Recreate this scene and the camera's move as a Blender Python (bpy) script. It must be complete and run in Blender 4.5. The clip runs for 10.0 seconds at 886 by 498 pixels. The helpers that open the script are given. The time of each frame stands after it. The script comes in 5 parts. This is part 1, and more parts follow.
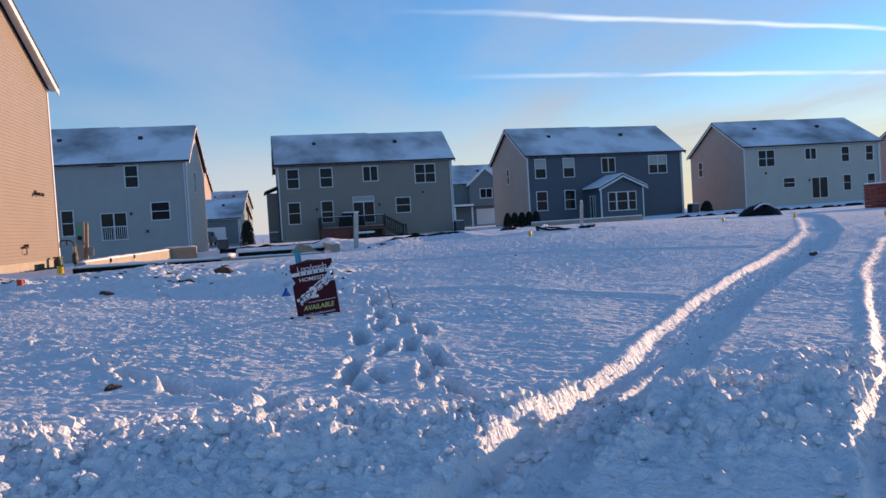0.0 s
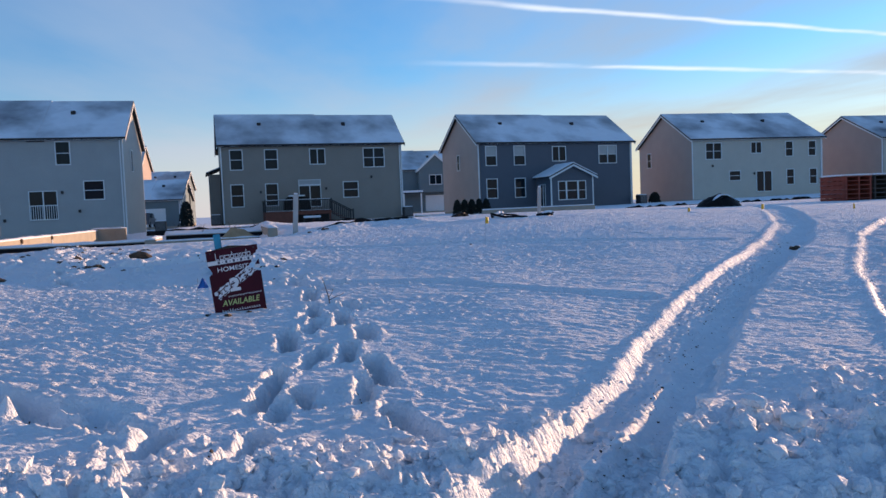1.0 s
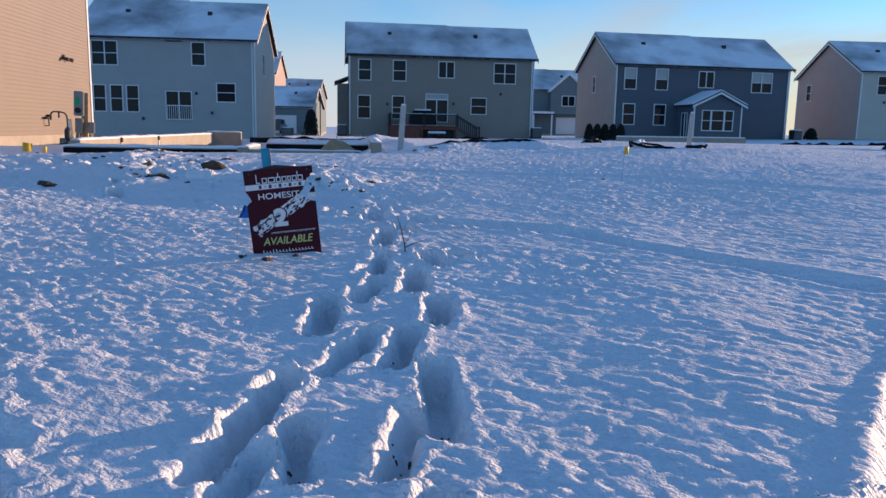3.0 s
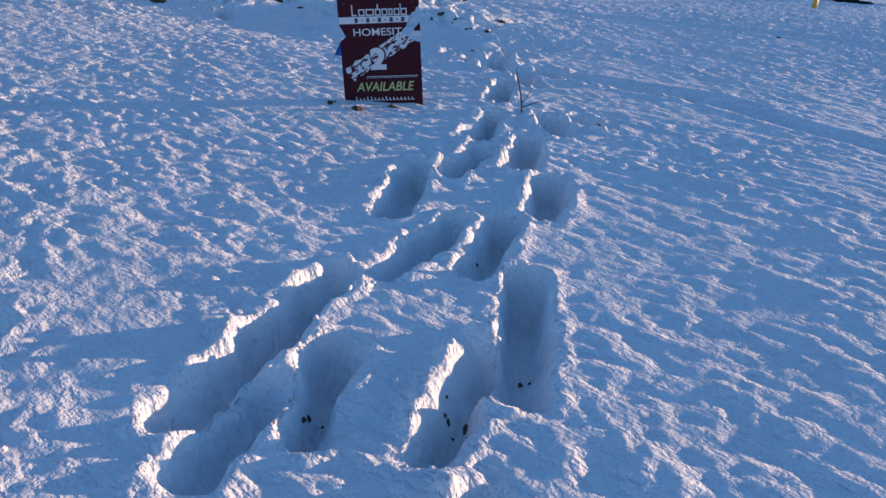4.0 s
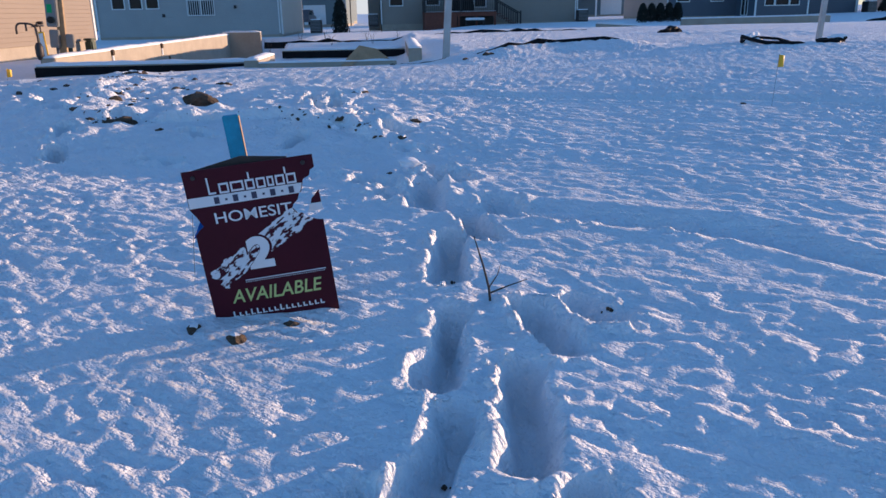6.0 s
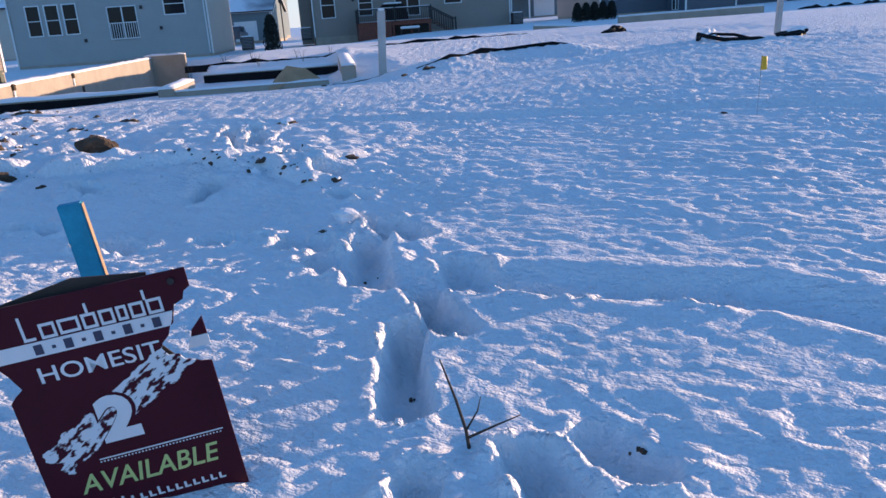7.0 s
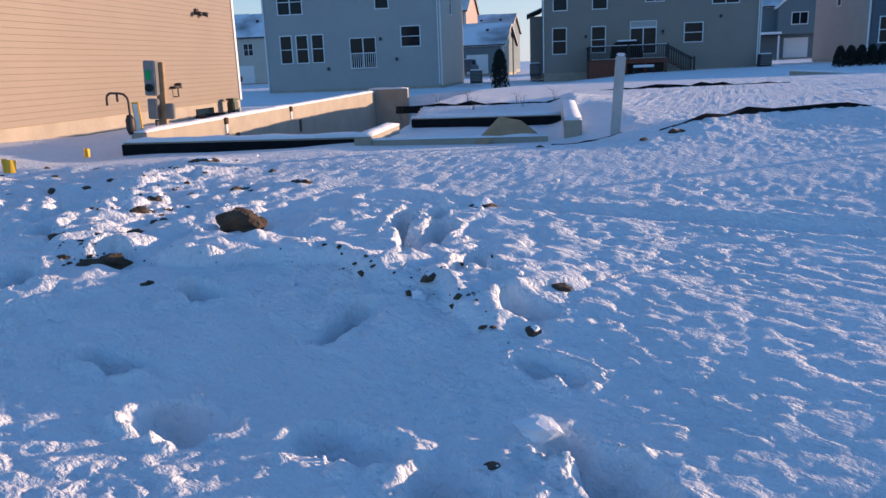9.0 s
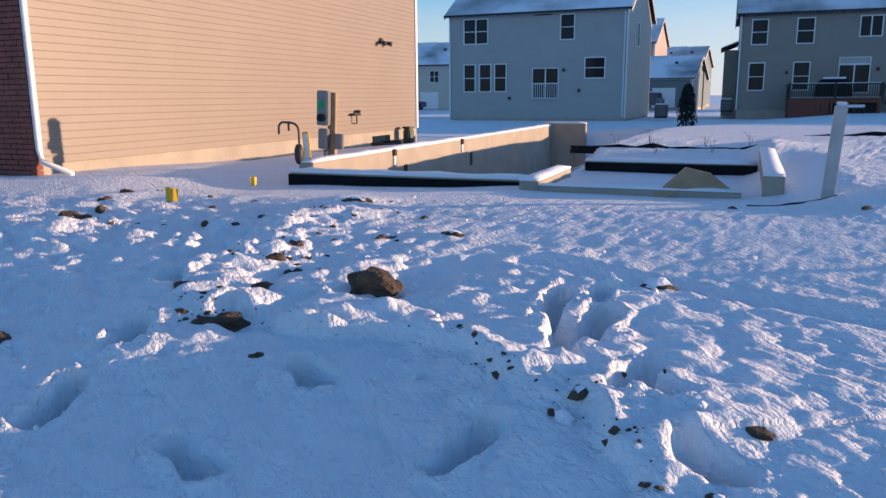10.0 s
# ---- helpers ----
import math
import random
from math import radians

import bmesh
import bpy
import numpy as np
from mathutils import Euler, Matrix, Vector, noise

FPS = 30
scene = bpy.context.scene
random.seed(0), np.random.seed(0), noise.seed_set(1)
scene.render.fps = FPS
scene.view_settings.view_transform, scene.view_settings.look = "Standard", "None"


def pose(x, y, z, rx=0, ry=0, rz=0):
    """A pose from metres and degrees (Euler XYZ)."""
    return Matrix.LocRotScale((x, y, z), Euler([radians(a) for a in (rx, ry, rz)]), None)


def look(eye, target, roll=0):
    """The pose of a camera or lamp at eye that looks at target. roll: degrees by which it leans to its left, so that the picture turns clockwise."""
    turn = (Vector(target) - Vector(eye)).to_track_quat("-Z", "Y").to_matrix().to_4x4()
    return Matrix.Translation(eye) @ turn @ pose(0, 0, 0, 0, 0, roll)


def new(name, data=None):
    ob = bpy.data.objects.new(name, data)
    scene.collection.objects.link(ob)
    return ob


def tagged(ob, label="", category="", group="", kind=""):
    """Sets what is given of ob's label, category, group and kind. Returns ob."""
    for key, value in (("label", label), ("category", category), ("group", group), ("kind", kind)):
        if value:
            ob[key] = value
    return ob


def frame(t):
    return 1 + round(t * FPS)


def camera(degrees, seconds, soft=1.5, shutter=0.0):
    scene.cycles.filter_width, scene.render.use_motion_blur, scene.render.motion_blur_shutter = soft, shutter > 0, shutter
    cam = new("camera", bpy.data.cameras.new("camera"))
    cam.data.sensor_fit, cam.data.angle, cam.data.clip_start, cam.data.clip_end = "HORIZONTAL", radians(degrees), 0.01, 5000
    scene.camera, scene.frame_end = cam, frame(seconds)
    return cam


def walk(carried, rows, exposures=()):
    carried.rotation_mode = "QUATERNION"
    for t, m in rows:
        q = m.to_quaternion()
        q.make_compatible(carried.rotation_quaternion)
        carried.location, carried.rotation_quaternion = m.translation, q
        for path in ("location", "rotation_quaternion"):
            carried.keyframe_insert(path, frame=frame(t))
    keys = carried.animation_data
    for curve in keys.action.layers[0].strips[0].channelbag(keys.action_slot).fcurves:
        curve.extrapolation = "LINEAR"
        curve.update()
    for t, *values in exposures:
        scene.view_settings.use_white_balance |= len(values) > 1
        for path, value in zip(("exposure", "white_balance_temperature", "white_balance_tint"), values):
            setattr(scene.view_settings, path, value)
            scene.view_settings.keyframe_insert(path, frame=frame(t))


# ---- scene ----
cam = camera(60.4, 10.0)
METRES, EYE = 9.2, 1.159
ROWS = [
    (0.0, 0.0, 0.0, 0.0, -0.14, -1.92, 3.49),
    (0.5, 0.0052, 0.0638, -0.004, -5.36, -1.96, 3.56),
    (1.0, 0.0013, 0.1271, -0.0039, -4.01, -3.12, 2.35),
    (1.5, 0.0046, 0.1836, -0.0035, 1.46, -4.09, 1.63),
    (2.0, 0.0022, 0.2395, -0.0037, 5.42, -6.16, 2.35),
    (3.5, 0.0238, 0.382, -0.0049, 8.73, -13.2, -4.45),
    (4.0, 0.018, 0.4246, -0.0064, 16.51, -21.26, -4.17),
    (4.5, -0.0014, 0.4691, -0.0011, 16.3, -27.41, -5.66),
    (5.0, -0.0123, 0.5067, 0.0075, 13.14, -22.15, -2.14),
    (5.5, -0.0264, 0.5502, 0.0139, 10.94, -18.09, -0.73),
    (7.0, -0.0511, 0.7016, 0.0223, 3.38, -16.95, 3.84),
    (7.5, -0.0546, 0.747, 0.0236, 10.67, -17.45, 2.88),
    (8.0, -0.0632, 0.7988, 0.0261, 14.23, -16.07, 2.1),
    (8.5, -0.0665, 0.8483, 0.0261, 12.42, -15.86, 1.8),
    (9.0, -0.0857, 0.8965, 0.0344, 20.02, -13.65, 2.17),
    (9.5, -0.0956, 0.939, 0.0395, 25.59, -12.3, 1.73),
    (10.0, -0.1101, 0.9714, 0.045, 33.36, -11.3, 0.4),
]
walk(cam, [(t, pose(METRES * x, METRES * y, EYE + METRES * z, 90 + pitch, roll, yaw)) for t, x, y, z, yaw, pitch, roll in ROWS],
     [(0.0, 0.98, 5900, 14), (2.0, 1.0, 5700, 11), (4.0, 1.0, 5450, 9), (5.2, 0.98, 5420, 9), (7.0, 1.3, 5350, 9), (9.0, 1.1, 5400, 9), (10.0, 1.12, 5500, 9)])

# ---- world, sun ----
SKY_LOW, SKY_HIGH = (1.08, 1.0, 0.95), (0.95, 1.0, 0.98)
HAZE_FAR, HAZE_SUN = (2.6, 2.4, 2.3), (2.9, 2.4, 1.55)
CLOUD_FAR, CLOUD_SUN = (1.75, 1.9, 2.1), (1.6, 1.58, 1.52)
TRAIL = (3.6, 3.6, 3.5)
SUN_AZ, SUN_EL = 57.0, 5.4      # degrees to the right of +y, above the horizon
world = bpy.data.worlds.new("winter_sky")
scene.world = world
world.use_nodes = True
wn, wl = world.node_tree.nodes, world.node_tree.links
wn.clear()
w_out = wn.new("ShaderNodeOutputWorld")
w_bg = wn.new("ShaderNodeBackground")
w_bg.inputs["Strength"].default_value = 0.15
sky = wn.new("ShaderNodeTexSky")
sky.sky_type, sky.sun_disc = "NISHITA", False
sky.sun_elevation, sky.sun_rotation = radians(SUN_EL), radians(SUN_AZ)
sky.air_density, sky.dust_density, sky.ozone_density = 1.0, 0.2, 4.0
def w_math(op, a, b=None, c=None):
    n = wn.new("ShaderNodeMath")
    n.operation = op
    for i, v in enumerate((a, b, c)):
        if v is None:
            continue
        if isinstance(v, (int, float)):
            n.inputs[i].default_value = v
        else:
            wl.new(v, n.inputs[i])
    return n.outputs[0]


def w_range(v, a, b, c=0.0, d=1.0):
    n = wn.new("ShaderNodeMapRange")
    n.interpolation_type = "SMOOTHSTEP"
    for i, q in enumerate((a, b, c, d)):
        n.inputs[1 + i].default_value = q
    wl.new(v, n.inputs[0])
    return n.outputs[0]


def w_mix(fac, a, b):
    n = wn.new("ShaderNodeMix")
    n.data_type = "RGBA"
    wl.new(fac, n.inputs[0])
    for i, v in ((6, a), (7, b)):
        if isinstance(v, tuple):
            n.inputs[i].default_value = (*v, 1)
        else:
            wl.new(v, n.inputs[i])
    return n.outputs[2]


# thin cirrus and two vapour trails, laid out on a flat layer high above the ground
w_co = wn.new("ShaderNodeTexCoord")
w_sep = wn.new("ShaderNodeSeparateXYZ")
wl.new(w_co.outputs["Generated"], w_sep.inputs[0])
up = w_math("MAXIMUM", w_sep.outputs["Z"], 0.012)
lx, ly = w_math("DIVIDE", w_sep.outputs["X"], up), w_math("DIVIDE", w_sep.outputs["Y"], up)
w_vec = wn.new("ShaderNodeCombineXYZ")
wl.new(lx, w_vec.inputs[0]), wl.new(ly, w_vec.inputs[1])


def w_noise(scale, detail, stretch=(1, 1, 1), turn=0.0):
    mp = wn.new("ShaderNodeMapping")
    mp.inputs["Scale"].default_value, mp.inputs["Rotation"].default_value = stretch, (0, 0, turn)
    wl.new(w_vec.outputs[0], mp.inputs["Vector"])
    n = wn.new("ShaderNodeTexNoise")
    n.inputs["Scale"].default_value, n.inputs["Detail"].default_value = scale, detail
    wl.new(mp.outputs[0], n.inputs["Vector"])
    return n.outputs["Fac"]


def trail(nx, ny, c, width, lo, hi):
    off = w_math("SUBTRACT", w_math("ADD", w_math("MULTIPLY", lx, nx), w_math("MULTIPLY", ly, ny)), c)
    off = w_math("MULTIPLY_ADD", w_math("SUBTRACT", w_noise(1.6, 4), 0.5), 0.16, off)
    along = w_math("SUBTRACT", w_math("MULTIPLY", lx, ny), w_math("MULTIPLY", ly, nx))
    return w_math("MULTIPLY", w_range(w_math("ABSOLUTE", off), width, 0.0), w_math("MULTIPLY", w_range(along, lo, hi), w_range(w_noise(1.1, 5), 0.25, 0.6)))


tinted = w_mix(w_range(w_sep.outputs["Z"], -0.02, 0.30), SKY_LOW, SKY_HIGH)
w_mul = wn.new("ShaderNodeMix")
w_mul.data_type, w_mul.blend_type = "RGBA", "MULTIPLY"
w_mul.inputs[0].default_value = 1.0
wl.new(sky.outputs[0], w_mul.inputs[6]), wl.new(tinted, w_mul.inputs[7])
toward = w_math("ADD", w_math("MULTIPLY", w_sep.outputs["X"], math.sin(radians(SUN_AZ))), w_math("MULTIPLY", w_sep.outputs["Y"], math.cos(radians(SUN_AZ))))
veil = w_math("MULTIPLY", w_range(w_noise(0.55, 7, (1.0, 0.35, 1.0), 0.28), 0.34, 0.72), w_range(w_sep.outputs["Z"], 0.0, 0.10))
veil = w_math("MULTIPLY", veil, w_range(toward, -0.2, 0.9, 0.25, 0.85))
cloud_color = w_mix(w_range(toward, 0.35, 0.95), CLOUD_FAR, CLOUD_SUN)
col = w_mix(veil, w_mul.outputs[2], cloud_color)
haze = w_mix(w_range(toward, 0.25, 0.95), HAZE_FAR, HAZE_SUN)
col = w_mix(w_math("MULTIPLY", w_range(w_sep.outputs["Z"], 0.19, 0.0), w_range(toward, -0.6, 0.8, 0.45, 0.9)), col, haze)
col = w_mix(w_math("MULTIPLY", w_math("MAXIMUM", trail(-0.335, 0.942, 3.40, 0.075, 0.9, 2.3), trail(-0.248, 0.969, 5.07, 0.13, 1.2, 3.2)), 0.8), col, TRAIL)
wl.new(col, w_bg.inputs["Color"])
wl.new(w_bg.outputs[0], w_out.inputs["Surface"])

sun_data = bpy.data.lights.new("sun", "SUN")
sun_data.energy, sun_data.angle, sun_data.color = 3.7, radians(0.6), (1.0, 0.60, 0.33)
sun = new("sun", sun_data)
az, el = radians(SUN_AZ), radians(SUN_EL)
sun_way = Vector((math.sin(az) * math.cos(el), math.cos(az) * math.cos(el), math.sin(el)))
sun.matrix_world = look((40, 20, 30), Vector((40, 20, 30)) - sun_way)


# ---- materials ----
def material(name, color, rough=0.8, metal=0.0, var=0.15, scale=6.0, bump=0.0, bump_scale=60.0, spec=0.5, var2=None):
    """A plain surface with two scales of variation and a fine relief."""
    m = bpy.data.materials.new(name)
    m.use_nodes = True
    n, l = m.node_tree.nodes, m.node_tree.links
    b = n["Principled BSDF"]
    b.inputs["Roughness"].default_value, b.inputs["Metallic"].default_value = rough, metal
    b.inputs["Specular IOR Level"].default_value = spec
    geo = n.new("ShaderNodeNewGeometry")
    big, fine = n.new("ShaderNodeTexNoise"), n.new("ShaderNodeTexNoise")
    big.inputs["Scale"].default_value, fine.inputs["Scale"].default_value = scale, scale * 9
    big.inputs["Detail"].default_value = fine.inputs["Detail"].default_value = 4
    for t in (big, fine):
        l.new(geo.outputs["Position"], t.inputs["Vector"])
    add = n.new("ShaderNodeMath")
    add.operation = "MULTIPLY_ADD"
    add.inputs[1].default_value = 0.5
    l.new(fine.outputs["Fac"], add.inputs[0])
    l.new(big.outputs["Fac"], add.inputs[2])
    ramp = n.new("ShaderNodeMapRange")
    ramp.inputs[1].default_value, ramp.inputs[2].default_value = 0.45, 1.05
    l.new(add.outputs[0], ramp.inputs[0])
    mix = n.new("ShaderNodeMix")
    mix.data_type = "RGBA"
    c2 = var2 or tuple(min(1, c * (1 + var)) for c in color)
    mix.inputs[6].default_value = (*[c * (1 - var) for c in color], 1)
    mix.inputs[7].default_value = (*c2, 1)
    l.new(ramp.outputs[0], mix.inputs[0])
    l.new(mix.outputs[2], b.inputs["Base Color"])
    if bump:
        bt = n.new("ShaderNodeTexNoise")
        bt.inputs["Scale"].default_value, bt.inputs["Detail"].default_value = bump_scale, 5
        l.new(geo.outputs["Position"], bt.inputs["Vector"])
        bp = n.new("ShaderNodeBump")
        bp.inputs["Strength"].default_value, bp.inputs["Distance"].default_value = 1.0, bump
        l.new(bt.outputs["Fac"], bp.inputs["Height"])
        l.new(bp.outputs[0], b.inputs["Normal"])
    return m


def siding_material(name, color, lap=0.11):
    """Vinyl lap siding: saw-tooth courses up the wall."""
    m = material(name, color, 0.55, var=0.06, scale=0.9)
    n, l = m.node_tree.nodes, m.node_tree.links
    geo = n.new("ShaderNodeNewGeometry")
    sep = n.new("ShaderNodeSeparateXYZ")
    l.new(geo.outputs["Position"], sep.inputs[0])
    div, fr = n.new("ShaderNodeMath"), n.new("ShaderNodeMath")
    div.operation, fr.operation = "DIVIDE", "FRACT"
    div.inputs[1].default_value = lap
    l.new(sep.outputs["Z"], div.inputs[0])
    l.new(div.outputs[0], fr.inputs[0])
    bp = n.new("ShaderNodeBump")
    bp.invert = True
    bp.inputs["Distance"].default_value = 0.012
    l.new(fr.outputs[0], bp.inputs["Height"])
    l.new(bp.outputs[0], n["Principled BSDF"].inputs["Normal"])
    return m


def snow_material(name, dark=0.0, relief=0.030, dark_color=(0.06, 0.055, 0.05)):
    """Wind-packed snow; dark: how much bare ground shows through in blotches."""
    m = material(name, (0.80, 0.82, 0.85), 0.6, var=0.05, scale=1.6, spec=0.3)
    n, l = m.node_tree.nodes, m.node_tree.links
    b = n["Principled BSDF"]
    geo = n.new("ShaderNodeNewGeometry")
    # crests drawn out across the wind
    axes = n.new("ShaderNodeCombineXYZ")
    for i, way in enumerate(((0.90, -0.43, 0.0), (0.86, 1.80, 0.0), (0.0, 0.0, 1.0))):
        dot = n.new("ShaderNodeVectorMath")
        dot.operation = "DOT_PRODUCT"
        dot.inputs[1].default_value = way
        l.new(geo.outputs["Position"], dot.inputs[0])
        l.new(dot.outputs["Value"], axes.inputs[i])
    heights = []
    for sc, det, amt, src in ((9.0, 4, 0.9, axes.outputs[0]), (22.0, 4, 0.75, axes.outputs[0]), (48.0, 4, 0.45, geo.outputs["Position"]), (110.0, 3, 0.2, geo.outputs["Position"])):
        t = n.new("ShaderNodeTexNoise")
        t.inputs["Scale"].default_value, t.inputs["Detail"].default_value = sc, det
        l.new(src, t.inputs["Vector"])
        k = n.new("ShaderNodeMath")
        k.operation = "MULTIPLY_ADD"
        k.inputs[1].default_value = amt
        l.new(t.outputs["Fac"], k.inputs[0])
        if heights:
            l.new(heights[-1].outputs[0], k.inputs[2])
        else:
            k.inputs[2].default_value = 0
        heights.append(k)
    bp = n.new("ShaderNodeBump")
    bp.inputs["Distance"].default_value = relief
    l.new(heights[-1].outputs[0], bp.inputs["Height"])
    l.new(bp.outputs[0], b.inputs["Normal"])
    if dark:
        t = n.new("ShaderNodeTexNoise")
        t.inputs["Scale"].default_value, t.inputs["Detail"].default_value = 0.22, 4
        l.new(geo.outputs["Position"], t.inputs["Vector"])
        r = n.new("ShaderNodeMapRange")
        r.inputs[1].default_value, r.inputs[2].default_value = 0.42 - 0.1 * dark, 0.76 - 0.1 * dark
        l.new(t.outputs["Fac"], r.inputs[0])
        mix = n.new("ShaderNodeMix")
        mix.data_type = "RGBA"
        mix.inputs[7].default_value = (*dark_color, 1)
        l.new(b.inputs["Base Color"].links[0].from_socket, mix.inputs[6])
        l.new(r.outputs[0], mix.inputs[0])
        l.new(mix.outputs[2], b.inputs["Base Color"])
    return m


M_SNOW = snow_material("snow")
M_ROOF = snow_material("roof_snow", 0.25, 0.012, (0.09, 0.09, 0.10))
M_CAP = snow_material("snow_cap", relief=0.006)
M_WHITE = material("white_trim", (0.72, 0.72, 0.70), 0.5, var=0.05)
M_TAN_A = material("tan_vinyl", (0.25, 0.205, 0.16), 0.5, var=0.05, scale=0.8)
M_LIGHT = siding_material("light_grey_siding", (0.36, 0.355, 0.335))
M_TAUPE = siding_material("taupe_siding", (0.26, 0.23, 0.19))
M_SLATE = siding_material("slate_blue_siding", (0.085, 0.10, 0.125))
M_CREAM = siding_material("cream_siding", (0.50, 0.47, 0.40))
M_ROSE = siding_material("beige_siding", (0.40, 0.31, 0.26))
M_TEAL = siding_material("grey_green_siding", (0.14, 0.18, 0.19))
M_SHINGLE = material("dark_shingle", (0.035, 0.033, 0.035), 0.9, var=0.3, scale=4)
M_BRICK = material("red_brick", (0.20, 0.065, 0.045), 0.85, var=0.3, scale=7)
M_MORTAR = material("mortar", (0.30, 0.27, 0.24), 0.9)
M_CONC = material("poured_concrete", (0.36, 0.315, 0.25), 0.85, var=0.15, scale=2.5, bump=0.004, bump_scale=40)
M_TAR = material("black_damp_proofing", (0.012, 0.012, 0.014), 0.95, var=0.3, scale=6, bump=0.004, spec=0.1)
M_LUMBER = material("weathered_lumber", (0.34, 0.24, 0.14), 0.8, var=0.25, scale=9, bump=0.002)
M_POST = material("grey_post_wood", (0.46, 0.44, 0.42), 0.75, var=0.15, scale=8, bump=0.002)
M_DIRT = material("frozen_soil", (0.075, 0.052, 0.034), 0.95, var=0.5, scale=14, bump=0.02, bump_scale=45)
M_DECK = material("red_cedar_deck", (0.15, 0.05, 0.03), 0.75, var=0.25, scale=5)
M_RAIL = material("dark_rail", (0.015, 0.014, 0.014), 0.5)
M_METAL = material("grey_meter_metal", (0.20, 0.21, 0.22), 0.45, 0.6, var=0.12, scale=12)
M_PIPE = material("dark_iron_pipe", (0.05, 0.045, 0.045), 0.55, 0.5, var=0.2, scale=20)
M_GREEN = material("green_tag", (0.01, 0.32, 0.09), 0.5)
M_YELLOW = material("yellow_marker", (0.75, 0.45, 0.02), 0.5, var=0.08)
M_REDM = material("orange_red_marker", (0.60, 0.06, 0.02), 0.5)
M_BLUEF = material("blue_flag", (0.01, 0.13, 0.48), 0.5)
M_BLUEP = material("blue_painted_lath", (0.05, 0.30, 0.46), 0.7, var=0.2, scale=25, bump=0.001)
M_MAROON = material("maroon_print", (0.055, 0.004, 0.013), 0.45, var=0.12, scale=8, spec=0.2)
M_PRINT = material("white_print", (0.78, 0.76, 0.76), 0.4, var=0.04)
M_NAVY = material("navy_print", (0.05, 0.05, 0.09), 0.4)
M_LIME = material("yellow_green_print", (0.52, 0.58, 0.20), 0.4, var=0.05)
M_BACK = material("dark_sign_back", (0.045, 0.035, 0.03), 0.6)
M_TARP = material("black_tarp", (0.007, 0.007, 0.008), 0.6, var=0.3, scale=10, bump=0.006, bump_scale=14, spec=0.15)
M_NEEDLE = material("dark_evergreen", (0.010, 0.013, 0.009), 0.9, var=0.4, scale=20)
M_TWIG = material("dry_twig", (0.055, 0.04, 0.03), 0.9)
M_BLIND = material("window_blind", (0.42, 0.42, 0.40), 0.7, var=0.05)
M_CAR = material("navy_car_paint", (0.008, 0.012, 0.07), 0.25, 0.3)
M_CARG = material("grey_car_paint", (0.10, 0.10, 0.11), 0.3, 0.3)
M_PLASTIC = material("dark_green_plastic", (0.02, 0.045, 0.035), 0.5)
M_GLASS = material("window_glass", (0.008, 0.017, 0.024), 0.05, var=0.3, scale=0.6, spec=0.17)


# ---- mesh helpers ----
class Shape:
    """Collects faces for one mesh."""

    def __init__(self):
        self.v, self.f = [], []

    def add(self, verts, faces):
        o = len(self.v)
        self.v += [tuple(p) for p in verts]
        self.f += [tuple(o + i for i in f) for f in faces]
        return self

    def box(self, x0, y0, z0, x1, y1, z1, m=None):
        p = [Vector((x, y, z)) for z in (z0, z1) for y in (y0, y1) for x in (x0, x1)]
        if m is not None:
            p = [m @ q for q in p]
        return self.add(p, [(0, 2, 3, 1), (4, 5, 7, 6), (0, 1, 5, 4), (2, 6, 7, 3), (0, 4, 6, 2), (1, 3, 7, 5)])

    def prism(self, outline, y0, y1, m=None):
        """An outline in x and z, drawn out from y0 to y1."""
        n = len(outline)
        p = [Vector((x, y0, z)) for x, z in outline] + [Vector((x, y1, z)) for x, z in outline]
        if m is not None:
            p = [m @ q for q in p]
        fs = [tuple(range(n)), tuple(range(2 * n - 1, n - 1, -1))]
        fs += [(i, n + i, n + (i + 1) % n, (i + 1) % n) for i in range(n)]
        return self.add(p, fs)

    def tube(self, path, radius, sides=8):
        """A round bar along a path; radius: one for all or one a point."""
        path = [Vector(p) for p in path]
        rings = []
        for i, p in enumerate(path):
            way = (path[min(i + 1, len(path) - 1)] - path[max(i - 1, 0)]).normalized()
            side = way.orthogonal().normalized() if i == 0 else (side - way * side.dot(way)).normalized()
            up = way.cross(side)
            r = radius[i] if isinstance(radius, (list, tuple)) else radius
            rings.append([p + (side * math.cos(a) + up * math.sin(a)) * r for a in [2 * math.pi * k / sides for k in range(sides)]])
        fs = [(i * sides + k, i * sides + (k + 1) % sides, (i + 1) * sides + (k + 1) % sides, (i + 1) * sides + k)
              for i in range(len(path) - 1) for k in range(sides)]
        fs += [tuple(range(sides - 1, -1, -1)), tuple(range((len(path) - 1) * sides, len(path) * sides))]
        return self.add([q for r in rings for q in r], fs)

    def mesh(self, name, bevel=0.0, smooth=False):
        me = bpy.data.meshes.new(name)
        me.from_pydata(self.v, [], self.f)
        bm = bmesh.new()
        bm.from_mesh(me)
        bmesh.ops.recalc_face_normals(bm, faces=bm.faces)
        if bevel:
            bmesh.ops.bevel(bm, geom=list(bm.edges), offset=bevel, segments=2, affect="EDGES", clamp_overlap=True)
        bm.to_mesh(me)
        bm.free()
        if smooth:
            me.shade_smooth()
        return me


def part(name, shape, mat, parent=None, label="", m=None, bevel=0.0, smooth=False):
    me = shape.mesh(name, bevel, smooth) if isinstance(shape, Shape) else shape
    if not me.materials:
        me.materials.append(mat)
    ob = new(name, me)
    if parent is not None:
        ob.parent = parent
    if m is not None:
        ob.matrix_basis = m
    return tagged(ob, label) if label else ob


